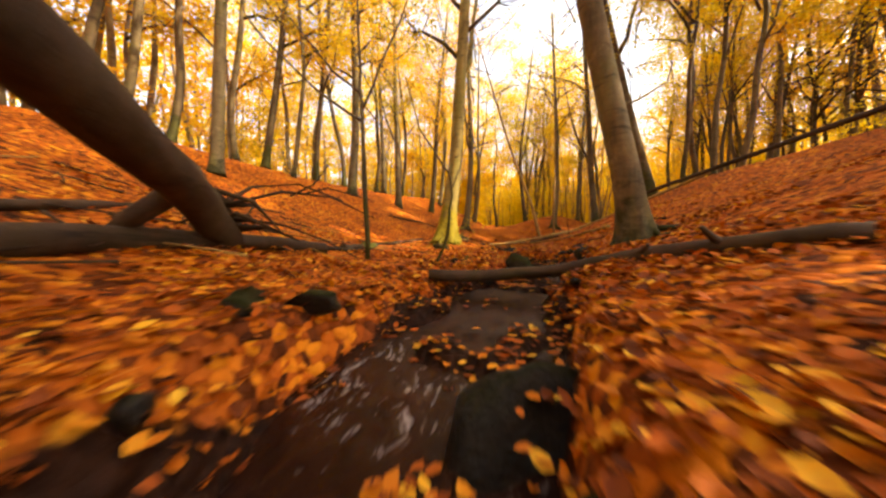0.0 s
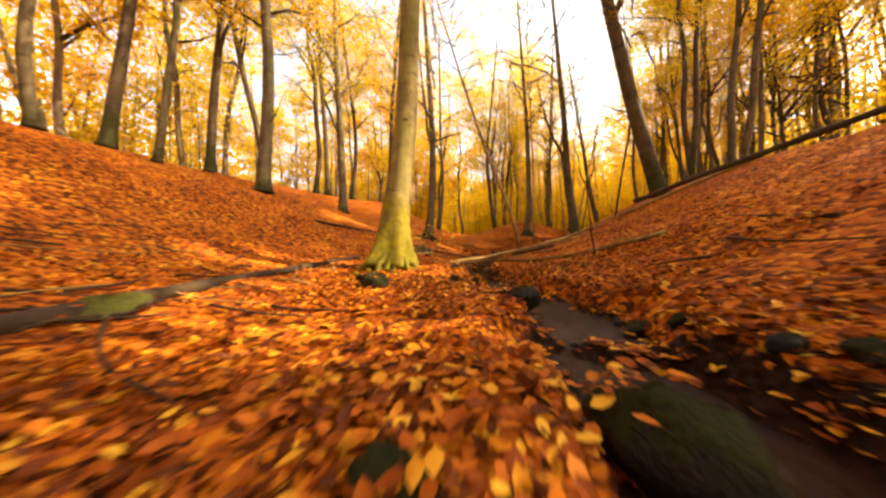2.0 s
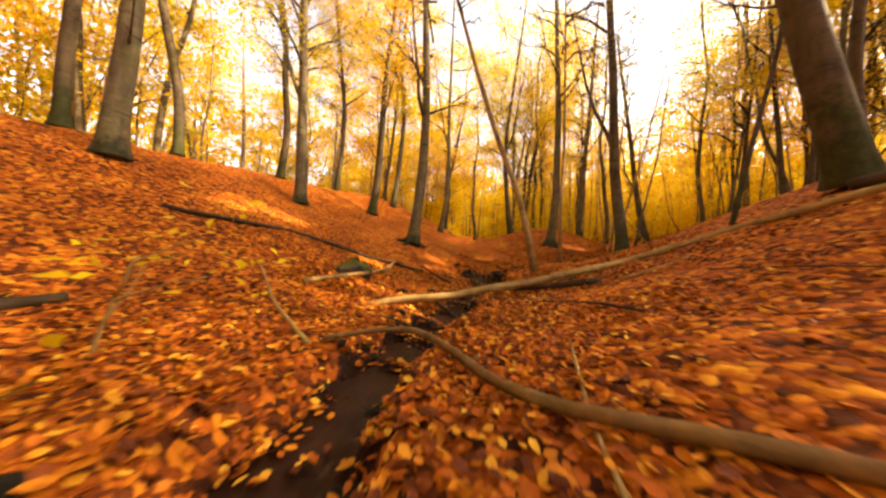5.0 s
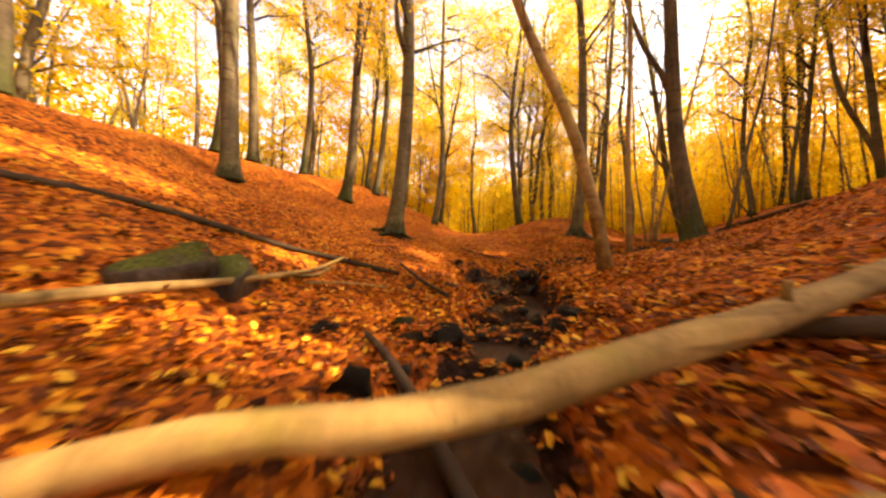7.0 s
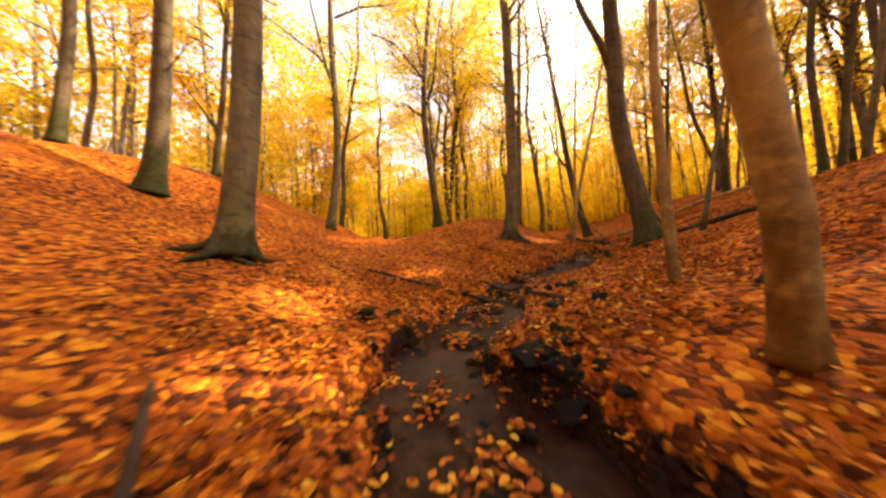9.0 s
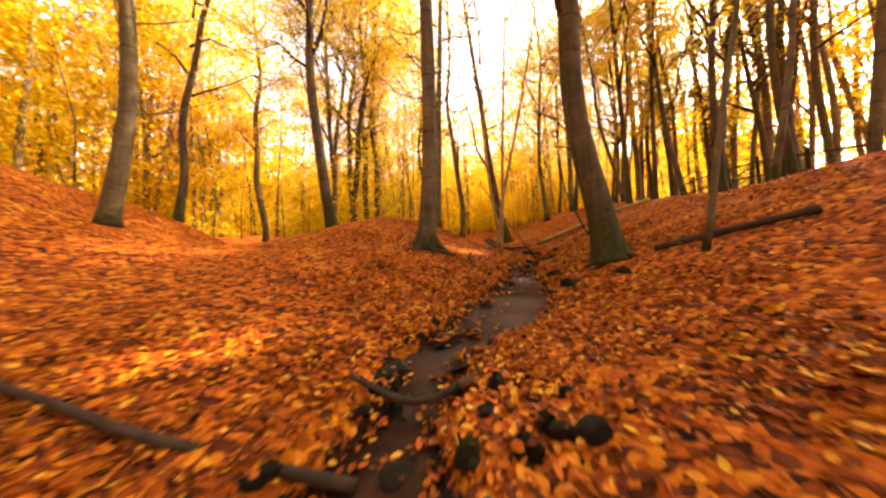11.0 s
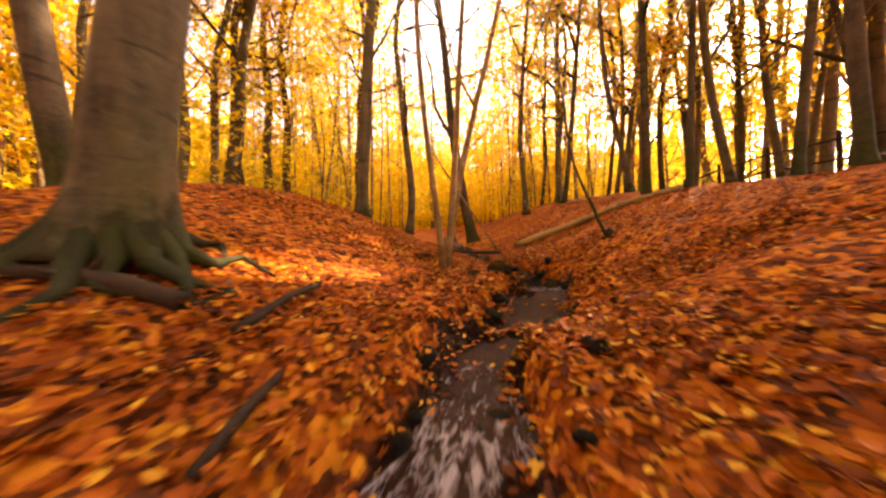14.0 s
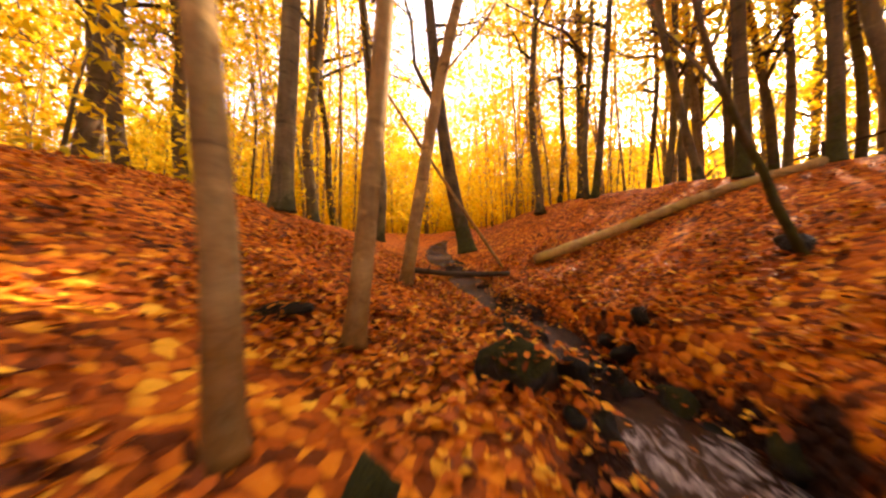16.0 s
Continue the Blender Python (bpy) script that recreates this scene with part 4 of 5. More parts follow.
# ---- dead wood ----
def fallen(name, places, r0, r1, wood, label, stubs=2, seed=0, sides=10):
    """A fallen stem or branch. Places are x, y and the height above the ground, or above the sea level of the plan where a fourth value is 1."""
    rng = np.random.default_rng(900 + seed)
    P = np.array([(p[0], p[1], p[2] if len(p) > 3 else height(p[0], p[1]) + p[2]) for p in places], float)
    base = P[0].copy()
    ob = empty(name, base)
    fine = []
    for a, b in zip(P[:-1], P[1:]):
        n = max(3, int(np.linalg.norm(b - a) / 0.16))
        for u in np.linspace(0, 1, n, endpoint=False):
            q = a + u * (b - a) + rng.normal(0, 0.12 * r0, 3)
            fine.append(q)
    fine = np.array(fine + [P[-1]])
    k = np.ones(3) / 3
    for ax in range(3):
        fine[1:-1, ax] = np.convolve(fine[:, ax], k, "valid")
    n = len(fine)
    rad = [r0 + (r1 - r0) * q / n for q in range(n)]
    v, f = tube(fine - base, rad, sides, seed=seed)
    part("stem", mesh_from("stem", v, f, wood), ob)
    for _ in range(stubs):
        q = int(rng.integers(n // 5, n - 1))
        d = rng.normal(0, 1, 3)
        d[2] = abs(d[2]) * 0.7
        d /= np.linalg.norm(d)
        length = rng.uniform(1.5, 3.5) * rad[q]
        v, f = tube([fine[q] - base, fine[q] - base + d * length * 0.6, fine[q] - base + d * length + (0, 0, 0.01)], [rad[q] * 0.5, rad[q] * 0.33, rad[q] * 0.2], 6, seed=seed + 1)
        part("stub", mesh_from("stub", v, f, wood), ob)
    return tagged(ob, label, "log" if r0 > 0.03 else "branch", "dead wood on the ground")


# the torn-up trunk that lies across the path's start, with its splintered root end
torn = fallen("torn_tree", [(-2.84, -7.4, 0.04), (-2.74, -7.62, -0.44, 1), (-2.6, -7.88, -0.24, 1), (-2.4, -8.22, -0.15, 1), (-2.1, -8.74, -0.01, 1), (-1.75, -9.4, 0.16, 1), (-1.2, -10.4, 0.3, 1), (0.0, -12.2, 0.3, 1), (1.4, -14.2, 0.3, 1)], 0.115, 0.2, DEAD, "thick dark fallen trunk propped on its broken root end", 0, 1, 18)
rng = np.random.default_rng(44)
for k in range(16):
    a, out = rng.uniform(-0.6, 3.6), rng.uniform(0.25, 0.75)
    z0 = rng.uniform(0.02, 0.4)
    e = np.array((out * math.cos(a), out * math.sin(a), rng.uniform(-0.5, 0.25) * z0))
    v, f = tube([(0.3 * z0, -0.6 * z0, z0), e * 0.5 + (0.2 * z0, -0.4 * z0, z0) + rng.normal(0, 0.05, 3), e + (0, 0, z0 * 0.6)], [rng.uniform(0.02, 0.05), 0.018, 0.006], 6, seed=k)
    part("root", mesh_from("root", v, f, DEAD), torn)
v, f = tube([(0.25, -0.5, 0.36), (-0.02, -0.62, 0.12), (-0.2, -0.7, -0.1)], [0.075, 0.06, 0.045], 8, seed=3)
part("prop", mesh_from("prop", v, f, DEAD), torn)
for k, (pts, r) in enumerate([([(0.2, -0.2, 0.3), (0.45, 0.4, 0.48), (0.85, 1.0, 0.5), (1.3, 1.7, 0.32)], 0.018), ([(0.1, -0.2, 0.3), (-0.1, 0.5, 0.55), (0.1, 1.3, 0.7), (0.5, 2.1, 0.6)], 0.02), ([(0.2, -0.1, 0.2), (0.6, 0.25, 0.15), (0.95, 0.7, 0.02), (1.25, 1.1, -0.15)], 0.014),
        ([(0.5, 0.5, 0.45), (0.7, 0.75, 0.6), (0.8, 1.0, 0.85)], 0.01), ([(-0.1, 0.2, 0.1), (-0.4, 0.9, 0.4), (-0.5, 1.8, 0.4)], 0.016), ([(0.6, 0.7, 0.5), (0.95, 0.7, 0.55), (1.5, 0.9, 0.45)], 0.009)]):
    pts = [(0.7 * p[0], 0.6 * p[1], p[2]) for p in pts]
    v, f = tube(pts, [r * (1 - 0.2 * q) for q in range(len(pts))], 6, seed=60 + k)
    part("branch", mesh_from("branch", v, f, DEAD), torn)

BROWN, PALE = "brown fallen branch half buried in leaves", "barkless pale branch lying across the leaves"
LOGS = [
    ("fallen_log", [(-2.5, -1.1, 0.03), (-2.96, -3.44, 0.03), (-2.81, -4.7, 0.03), (-2.68, -5.3, 0.03), (-2.5, -6.1, 0.03)], 0.045, 0.06, DEAD, "long brown log half sunk in the leaves"),
    ("fallen_log", [(-2.4, -5.9, 0.02), (-2.74, -6.63, 0.03), (-2.95, -7.2, 0.03)], 0.035, 0.045, DEAD, BROWN),
    ("fallen_branch", [(-3.45, -8.4, 0.03), (-3.7, -7.8, 0.04), (-3.95, -7.3, 0.02)], 0.04, 0.03, DEAD, BROWN),
    ("fallen_log", [(-2.82, -8.8, 0.06), (-2.87, -8.09, 0.06), (-2.81, -7.17, 0.05), (-2.5, -6.5, 0.05)], 0.085, 0.06, DEAD, "thick brown log lying on the leaf litter"),
    ("fallen_log", [(-1.12, -7.1, -0.86, 1), (-0.6, -7.1, -0.85, 1), (-0.05, -7.18, -0.79, 1), (0.25, -7.4, -0.7, 1), (0.48, -7.64, 0.04), (0.7, -7.86, 0.04), (0.9, -8.1, 0.03)], 0.05, 0.06, DEAD, "dark wet log lying across the brook"),
    ("fallen_pole", [(-0.8, 0.42, -0.5, 1), (-0.2, 0.6, -0.37, 1), (0.36, 0.62, -0.32, 1), (0.9, 0.78, -0.2, 1), (1.49, 0.98, -0.1, 1), (3.18, 1.52, 0.29, 1), (4.1, 1.0, 0.72, 1), (4.9, -0.3, 1.2, 1), (5.6, -1.4, 1.6, 1)], 0.055, 0.04, BARE, "long pale fallen pole bridging the brook"),
    ("fallen_log", [(3.8, -0.4, 0.95, 1), (4.6, -1.3, 1.3, 1), (6.1, -2.5, 1.85, 1), (7.6, -3.8, 2.4, 1)], 0.05, 0.07, DEAD, "dark fallen log resting on branch stubs above the slope"),
    ("fallen_branch", [(-0.4, -1.15, 0.05), (-0.12, -0.88, -0.4, 1), (0.16, -0.86, -0.38, 1), (0.42, -1.2, -0.36, 1), (0.77, -1.76, 0.05), (1.46, -2.15, 0.04), (1.72, -2.42, 0.05), (2.3, -3.0, 0.04)], 0.018, 0.035, BARK_PALE, "curved brown branch lying over the bank"),
    ("fallen_branch", [(-2.32, 0.54, 0.05), (-1.3, -0.45, 0.06), (-0.45, -1.24, 0.04)], 0.012, 0.016, BARE, PALE),
    ("fallen_branch", [(-1.5, 0.3, 0.12), (-1.31, 0.89, 0.14), (-1.22, 1.32, 0.15), (-1.16, 1.81, 0.13), (-1.14, 2.65, 0.08), (-1.17, 3.36, 0.1)], 0.034, 0.016, BARE, "crooked pale branch lying in front of mossy boulders"),
    ("fallen_log", [(-4.4, 0.9, 0.03), (-3.38, 1.85, 0.03), (-2.98, 2.24, 0.03), (-2.28, 2.65, 0.03), (-1.72, 3.03, 0.03), (-0.49, 3.6, 0.03)], 0.04, 0.03, DEAD, "straight dark log sloping down the leafy bank"),
    ("fallen_branch", [(0.32, 7.55, 0.03), (0.83, 7.13, 0.04), (1.29, 6.67, 0.05), (2.07, 6.17, 0.08)], 0.022, 0.03, DEAD, BROWN),
    ("fallen_branch", [(-0.64, 4.31, 0.02), (-0.14, 3.37, 0.05), (0.25, 2.75, 0.06)], 0.018, 0.024, DEAD, BROWN),
    ("fallen_log", [(6.2, 6.3, 0.03), (6.35, 5.7, 0.04), (6.5, 5.0, 0.03)], 0.05, 0.04, DEAD, BROWN),
    ("fallen_log", [(11.25, 11.85, 0.12), (12.3, 10.9, 0.1), (13.2, 9.9, 0.1), (14.2, 8.9, 0.1)], 0.085, 0.07, BARE, "smooth fallen trunk lying up the slope"),
    ("fallen_log", [(9.1, 12.5, 0.08), (9.9, 12.2, 0.22), (10.6, 11.9, 0.08)], 0.04, 0.035, DEAD, "dark log spanning the brook"),
    ("fallen_log", [(5.15, 9.1, 0.02), (5.39, 9.37, 0.03), (5.62, 9.6, 0.02)], 0.03, 0.024, DEAD, BROWN),
    ("fallen_log", [(4.2, 9.75, 0.03), (4.6, 9.6, 0.05), (4.95, 9.36, 0.03)], 0.045, 0.05, DEAD, "mossy dark log below the tree roots"),
    ("fallen_branch", [(3.25, 9.2, 0.02), (3.85, 8.6, 0.02)], 0.02, 0.014, DEAD, BROWN),
    ("fallen_branch", [(-1.25, 2.3, 0.03), (-1.1, 2.6, 0.05), (-1.17, 3.1, 0.03)], 0.018, 0.012, BARE, PALE),
    ("fallen_branch", [(-1.1, 2.4, 0.02), (-0.86, 2.72, 0.04), (-0.45, 2.95, 0.03)], 0.014, 0.008, BARE, PALE),
    ("fallen_branch", [(2.6, -4.3, 0.0), (3.15, -2.2, 0.01)], 0.022, 0.016, DEAD, BROWN),
    ("leaning_pole", [(11.13, 12.44, 0.02), (10.2, 12.7, 2.4, 1), (9.1, 12.98, 3.9, 1)], 0.03, 0.022, BARE, "thin pale pole leaning against young beeches"),
    ("fallen_branch", [(0.55, 0.5, 0.05), (0.05, 1.3, 0.05), (-0.25, 1.75, 0.03)], 0.03, 0.022, DEAD, BROWN),
    ("fallen_branch", [(2.38, 5.63, 0.05), (2.36, 5.3, 0.06), (2.34, 5.03, 0.04)], 0.022, 0.03, DEAD, "dark wet stick lodged at the edge of the brook"),
    ("fallen_branch", [(2.2, 6.75, 0.05), (2.5, 6.4, 0.1), (2.85, 6.25, 0.05)], 0.02, 0.03, DEAD, "dark wet stick lodged at the edge of the brook"),
    ("fallen_branch", [(4.15, 8.87, 0.03), (4.28, 8.68, 0.04), (4.36, 8.54, 0.02)], 0.014, 0.01, DEAD, BROWN),
    ("fallen_branch", [(5.06, 8.46, 0.03), (5.18, 8.62, 0.04), (5.29, 8.77, 0.02)], 0.02, 0.016, DEAD, BROWN),
    ("fallen_branch", [(1.35, 1.28, 0.06), (1.75, 0.95, 0.07), (2.3, 0.6, 0.05)], 0.035, 0.045, DEAD, "short dark log half hidden under the long pale pole"),
    ("fallen_branch", [(0.9, -3.0, 0.03), (0.98, -2.0, 0.03), (1.25, -1.1, 0.02)], 0.01, 0.008, BARE, PALE),
]
for k, (nm, places, r0, r1, wood, lab) in enumerate(LOGS):
    fallen(nm, places, r0, r1, wood, lab, 3 if r0 > 0.03 else 1, 10 + k)

# small sticks strewn over the left bank
rng = np.random.default_rng(17)
for k in range(70):
    x, y = rng.uniform(-5.2, -1.9), rng.uniform(-8.6, -2.6)
    if k > 60:
        x, y = rng.uniform(1.2, 3.2), rng.uniform(-4.5, 1.5)
    a, ln = rng.uniform(0, 6.28), rng.uniform(0.3, 1.2)
    q = [(x + ln * u * math.cos(a + 0.3 * u), y + ln * u * math.sin(a + 0.3 * u), 0.03 + 0.03 * rng.uniform()) for u in (0, 0.5, 1)]
    fallen("fallen_twig", q, rng.uniform(0.006, 0.016), 0.004, BARE if k % 3 == 0 else DEAD, "thin bare twig lying on the fallen leaves", 1, 200 + k, 6)


# ---- stones ----
def stone_mesh(seed, mat, detail=3):
    rng = np.random.default_rng(seed)
    bm = bmesh.new()
    bmesh.ops.create_icosphere(bm, subdivisions=detail, radius=0.5)
    cuts = rng.normal(0, 1, (9, 3))
    cuts /= np.linalg.norm(cuts, axis=1)[:, None]
    for v in bm.verts:
        p = np.array(v.co)
        for c in cuts:
            over = p @ c - rng_lim(c)
            if over > 0:
                p = p - over * c
        q = Vector(p)
        v.co = q * (1 + 0.22 * noise.noise(q * 3.1 + Vector((seed, 0, 0))) + 0.12 * noise.noise(q * 8.0 + Vector((0, seed, 0))))
    me = bpy.data.meshes.new("stone")
    bm.to_mesh(me)
    bm.free()
    me.materials.append(mat)
    me.polygons.foreach_set("use_smooth", [True] * len(me.polygons))
    return me


def rng_lim(c):
    return 0.29 + 0.07 * math.sin(7 * c[0] + 5 * c[1] + 3 * c[2])


STONES = [[stone_mesh(70 + k, m) for k in range(5)] for m in (WET_ROCK, MOSSY_ROCK, DRY_ROCK)]


PEBBLES = [[stone_mesh(90 + k, m, 2) for k in range(5)] for m in (WET_ROCK, MOSSY_ROCK, DRY_ROCK)]


STONE_SPOTS = []


def stone(x, y, w, h, mossy, k, spin):
    if w > 0.1:
        STONE_SPOTS.append((x, y, w, h))
    ob = new("stone", (STONES if w > 0.13 else PEBBLES)[mossy][k % 5])
    ob.matrix_basis = pose(x, y, height(x, y) + 0.13 * h, 0, 0, spin) @ Matrix.Diagonal((1.42 * w, 1.22 * w, 1.55 * h, 1))
    return tagged(ob, ("dark wet stone at the edge of the brook", "stone furred with dark moss lying in the leaves", "dry brown boulder with olive moss on its top")[mossy], "stone", "stones along the brook")


# x, y, width, height, mossy
BIG_STONES = [(-1.5, 1.62, 0.48, 0.4, 2), (-1.28, 1.86, 0.34, 0.42, 2), (-1.5, -3.62, 0.34, 0.18, 1), (-1.68, -8.37, 0.18, 0.11, 1), (-1.48, -8.2, 0.2, 0.11, 1), (-0.17, -5.77, 0.33, 0.34, 1), (-0.14, -4.35, 0.26, 0.18, 0), (-2.68, -4.95, 0.34, 0.15, 2),
    (0.42, -6.44, 0.2, 0.2, 0), (0.65, -4.96, 0.17, 0.1, 1), (0.63, -4.64, 0.18, 0.1, 1), (0.26, -3.49, 0.16, 0.13, 0), (-0.59, -3.37, 0.13, 0.09, 1), (-0.36, -3.5, 0.12, 0.09, 1), (0.26, -3.7, 0.18, 0.17, 0), (0.22, -2.9, 0.15, 0.14, 0)]
MORE_STONES = [(-0.95, -2.94, 0.14, 0.1, 1), (0.46, -3.73, 0.11, 0.07, 0), (-0.56, -2.39, 0.2, 0.1, 0), (-0.06, 1.05, 0.16, 0.19, 0), (0.13, 1.73, 0.23, 0.13, 0), (-0.09, 2.1, 0.18, 0.11, 1), (0.3, 1.78, 0.25, 0.15, 0), (-0.55, 1.74, 0.15, 0.08, 0), (1.15, 1.86, 0.2, 0.12, 0),
    (0.25, 3.3, 0.17, 0.12, 0), (-0.23, 3.1, 0.13, 0.1, 1), (1.4, 4.27, 0.24, 0.14, 0), (0.74, 5.03, 0.22, 0.16, 0), (0.3, 5.51, 0.2, 0.13, 1), (3.3, 3.9, 0.16, 0.12, 0), (1.76, 4.27, 0.13, 0.08, 1), (1.52, 4.1, 0.2, 0.12, 0), (2.16, 4.93, 0.15, 0.09, 0), (0.61, 5.55, 0.16, 0.1, 0)]
UPPER_STONES = [(2.42, 4.66, 0.12, 0.18, 0), (5.2, 6.96, 0.2, 0.14, 1), (4.95, 7.04, 0.16, 0.15, 0), (5.55, 6.45, 0.15, 0.1, 1), (5.05, 6.88, 0.16, 0.19, 1), (5.66, 7.48, 0.22, 0.14, 1), (4.45, 8.3, 0.12, 0.08, 0),
    (7.62, 10.02, 0.14, 0.11, 1), (8.38, 10.16, 0.27, 0.22, 1), (8.62, 10.05, 0.17, 0.2, 0), (9.44, 10.05, 0.17, 0.13, 0), (8.83, 10.54, 0.3, 0.14, 0), (9.21, 9.75, 0.19, 0.2, 1)]
LAST_STONES = [(-0.5, -8.52, 0.45, 0.28, 0), (-0.97, -6.48, 0.12, 0.1, 0), (-0.8, -6.36, 0.14, 0.1, 1), (-0.82, -5.97, 0.16, 0.09, 1), (0.56, -6.05, 0.22, 0.18, 0), (7.56, 11.11, 0.22, 0.08, 0), (9.2, 10.0, 0.3, 0.16, 0), (8.99, 9.4, 0.15, 0.12, 1), (7.5, 9.86, 0.12, 0.11, 1), (10.42, 9.31, 0.18, 0.14, 0), (7.25, 9.32, 0.2, 0.1, 0), (2.3, 6.15, 0.22, 0.12, 0), (2.55, 6.95, 0.3, 0.14, 0), (3.1, 6.55, 0.34, 0.13, 0), (6.05, 8.85, 0.16, 0.1, 0), (6.55, 8.1, 0.15, 0.08, 0), (9.15, 10.9, 0.2, 0.14, 0)]
rng = np.random.default_rng(5)
for k, (x, y, w, h, mossy) in enumerate(BIG_STONES + MORE_STONES + UPPER_STONES + LAST_STONES):
    stone(x, y, w, h, mossy, k, rng.uniform(0, 360))
SMALL = []
# small ones all along the water, thickest where the brook breaks up
for k in range(330):
    run = rng.uniform(3.5, 31.0) if k < 190 else rng.uniform(13.5, 22.5)
    i = int(np.searchsorted(BED_RUN, run)) - 1
    u = (run - BED_RUN[i]) / (BED_RUN[i + 1] - BED_RUN[i])
    p = BED[i] + u * (BED[i + 1] - BED[i])
    d = BED[i + 1, :2] - BED[i, :2]
    d /= np.linalg.norm(d)
    off = rng.choice((-1, 1)) * (p[3] + rng.normal(0.0, 0.11 if k < 190 else 0.18))
    w = rng.uniform(0.04, 0.1) if rng.uniform() < 0.85 else rng.uniform(0.1, 0.15)
    pebble = (p[0] - d[1] * off, p[1] + d[0] * off, w, w * rng.uniform(0.55, 1.0), 0 if rng.uniform() < 0.85 else 1, k, rng.uniform(0, 360))
    if w > 0.075:
        stone(*pebble)
    else:
        SMALL.append(pebble)

# wet rubble heaped where the brook drops
for k in range(68):
    cx, cy, spread = ((2.45, 6.4, 0.26), (2.75, 5.75, 0.2), (1.45, 4.25, 0.2), (9.2, 10.3, 0.2), (5.85, 8.3, 0.2), (4.85, 7.7, 0.17))[k % 6]
    w = rng.uniform(0.06, 0.13)
    stone(cx + rng.normal(0, spread), cy + rng.normal(0, spread), w, w * rng.uniform(0.6, 1.1), 0, k, rng.uniform(0, 360))


def gravel(rows):
    """The smallest stones at the water's edge, too many to pick apart."""
    pieces = []
    for x, y, w, h, mossy, k, spin in rows:
        me = PEBBLES[0][k % 5]
        m = pose(x, y, height(x, y) + 0.13 * h, 0, 0, spin) @ Matrix.Diagonal((1.42 * w, 1.22 * w, 1.55 * h, 1))
        pieces.append(([m @ v.co for v in me.vertices], [tuple(q.vertices) for q in me.polygons]))
    tagged(new("gravel", mesh_from("gravel", *join(pieces), WET_ROCK)), "small dark wet stones along the edge of the brook", "gravel", kind="stuff")


gravel(SMALL)

# ---- the rail fence on the crest ----
def fence(a, b, posts):
    a, b = Vector((*a, 0)), Vector((*b, 0))
    root = empty("rail_fence", (a.x, a.y, height(a.x, a.y)))
    tops = []
    for k in range(posts):
        p = a.lerp(b, k / (posts - 1))
        z = height(p.x, p.y)
        q = np.array((p.x, p.y, z)) - np.array(root.location)
        v, f = tube([q - (0, 0, 0.3), q + (0, 0, 0.6), q + (0.01, 0, 1.15)], [0.055, 0.05, 0.045], 7, seed=k)
        part("post", mesh_from("post", v, f, DEAD), root)
        tops.append(q)
    for k, (p, q) in enumerate(zip(tops[:-1], tops[1:])):
        for hz in (0.45, 0.95):
            v, f = tube([p + (0, 0, hz), (p + q) / 2 + (0, 0, hz - 0.02), q + (0, 0, hz)], [0.032, 0.035, 0.03], 6, seed=k)
            part("rail", mesh_from("rail", v, f, DEAD), root)
    return tagged(root, "weathered wooden post and rail fence on the crest", "fence")


fence((14.6, 4.2), (19.8, 9.6), 6)

# ---- more wood on all sides ----
rng = np.random.default_rng(7)
taken = [(o.location.x, o.location.y) for o in scene.objects if o.name.startswith("beech_tree")]
made = 0
while made < 75:
    x, y = rng.uniform(-26, 32), rng.uniform(-22, 36)
    if brook([x], [y])[0][0] < 10.5 or (x - 3) ** 2 + (y - 5) ** 2 > 29 ** 2 or min((x - a) ** 2 + (y - b) ** 2 for a, b in taken) < 2.2 or (abs(x + 0.5) < 4 and 8 < y < 22):
        continue
    taken.append((x, y))
    if x > 9 and y < 3 and made % 3:
        made += 1
        continue
    tree(x, y, rng.uniform(0.075, 0.15), rng.normal(0, 0.05), rng.normal(0, 0.05), sides=8, base=rng.uniform(3.2, 5.5) if x < -2 else rng.uniform(1.6, 4.5), crowns=FAR_CROWNS, bark=(BARK_HAZED, BARK)[made % 2])
    made += 1


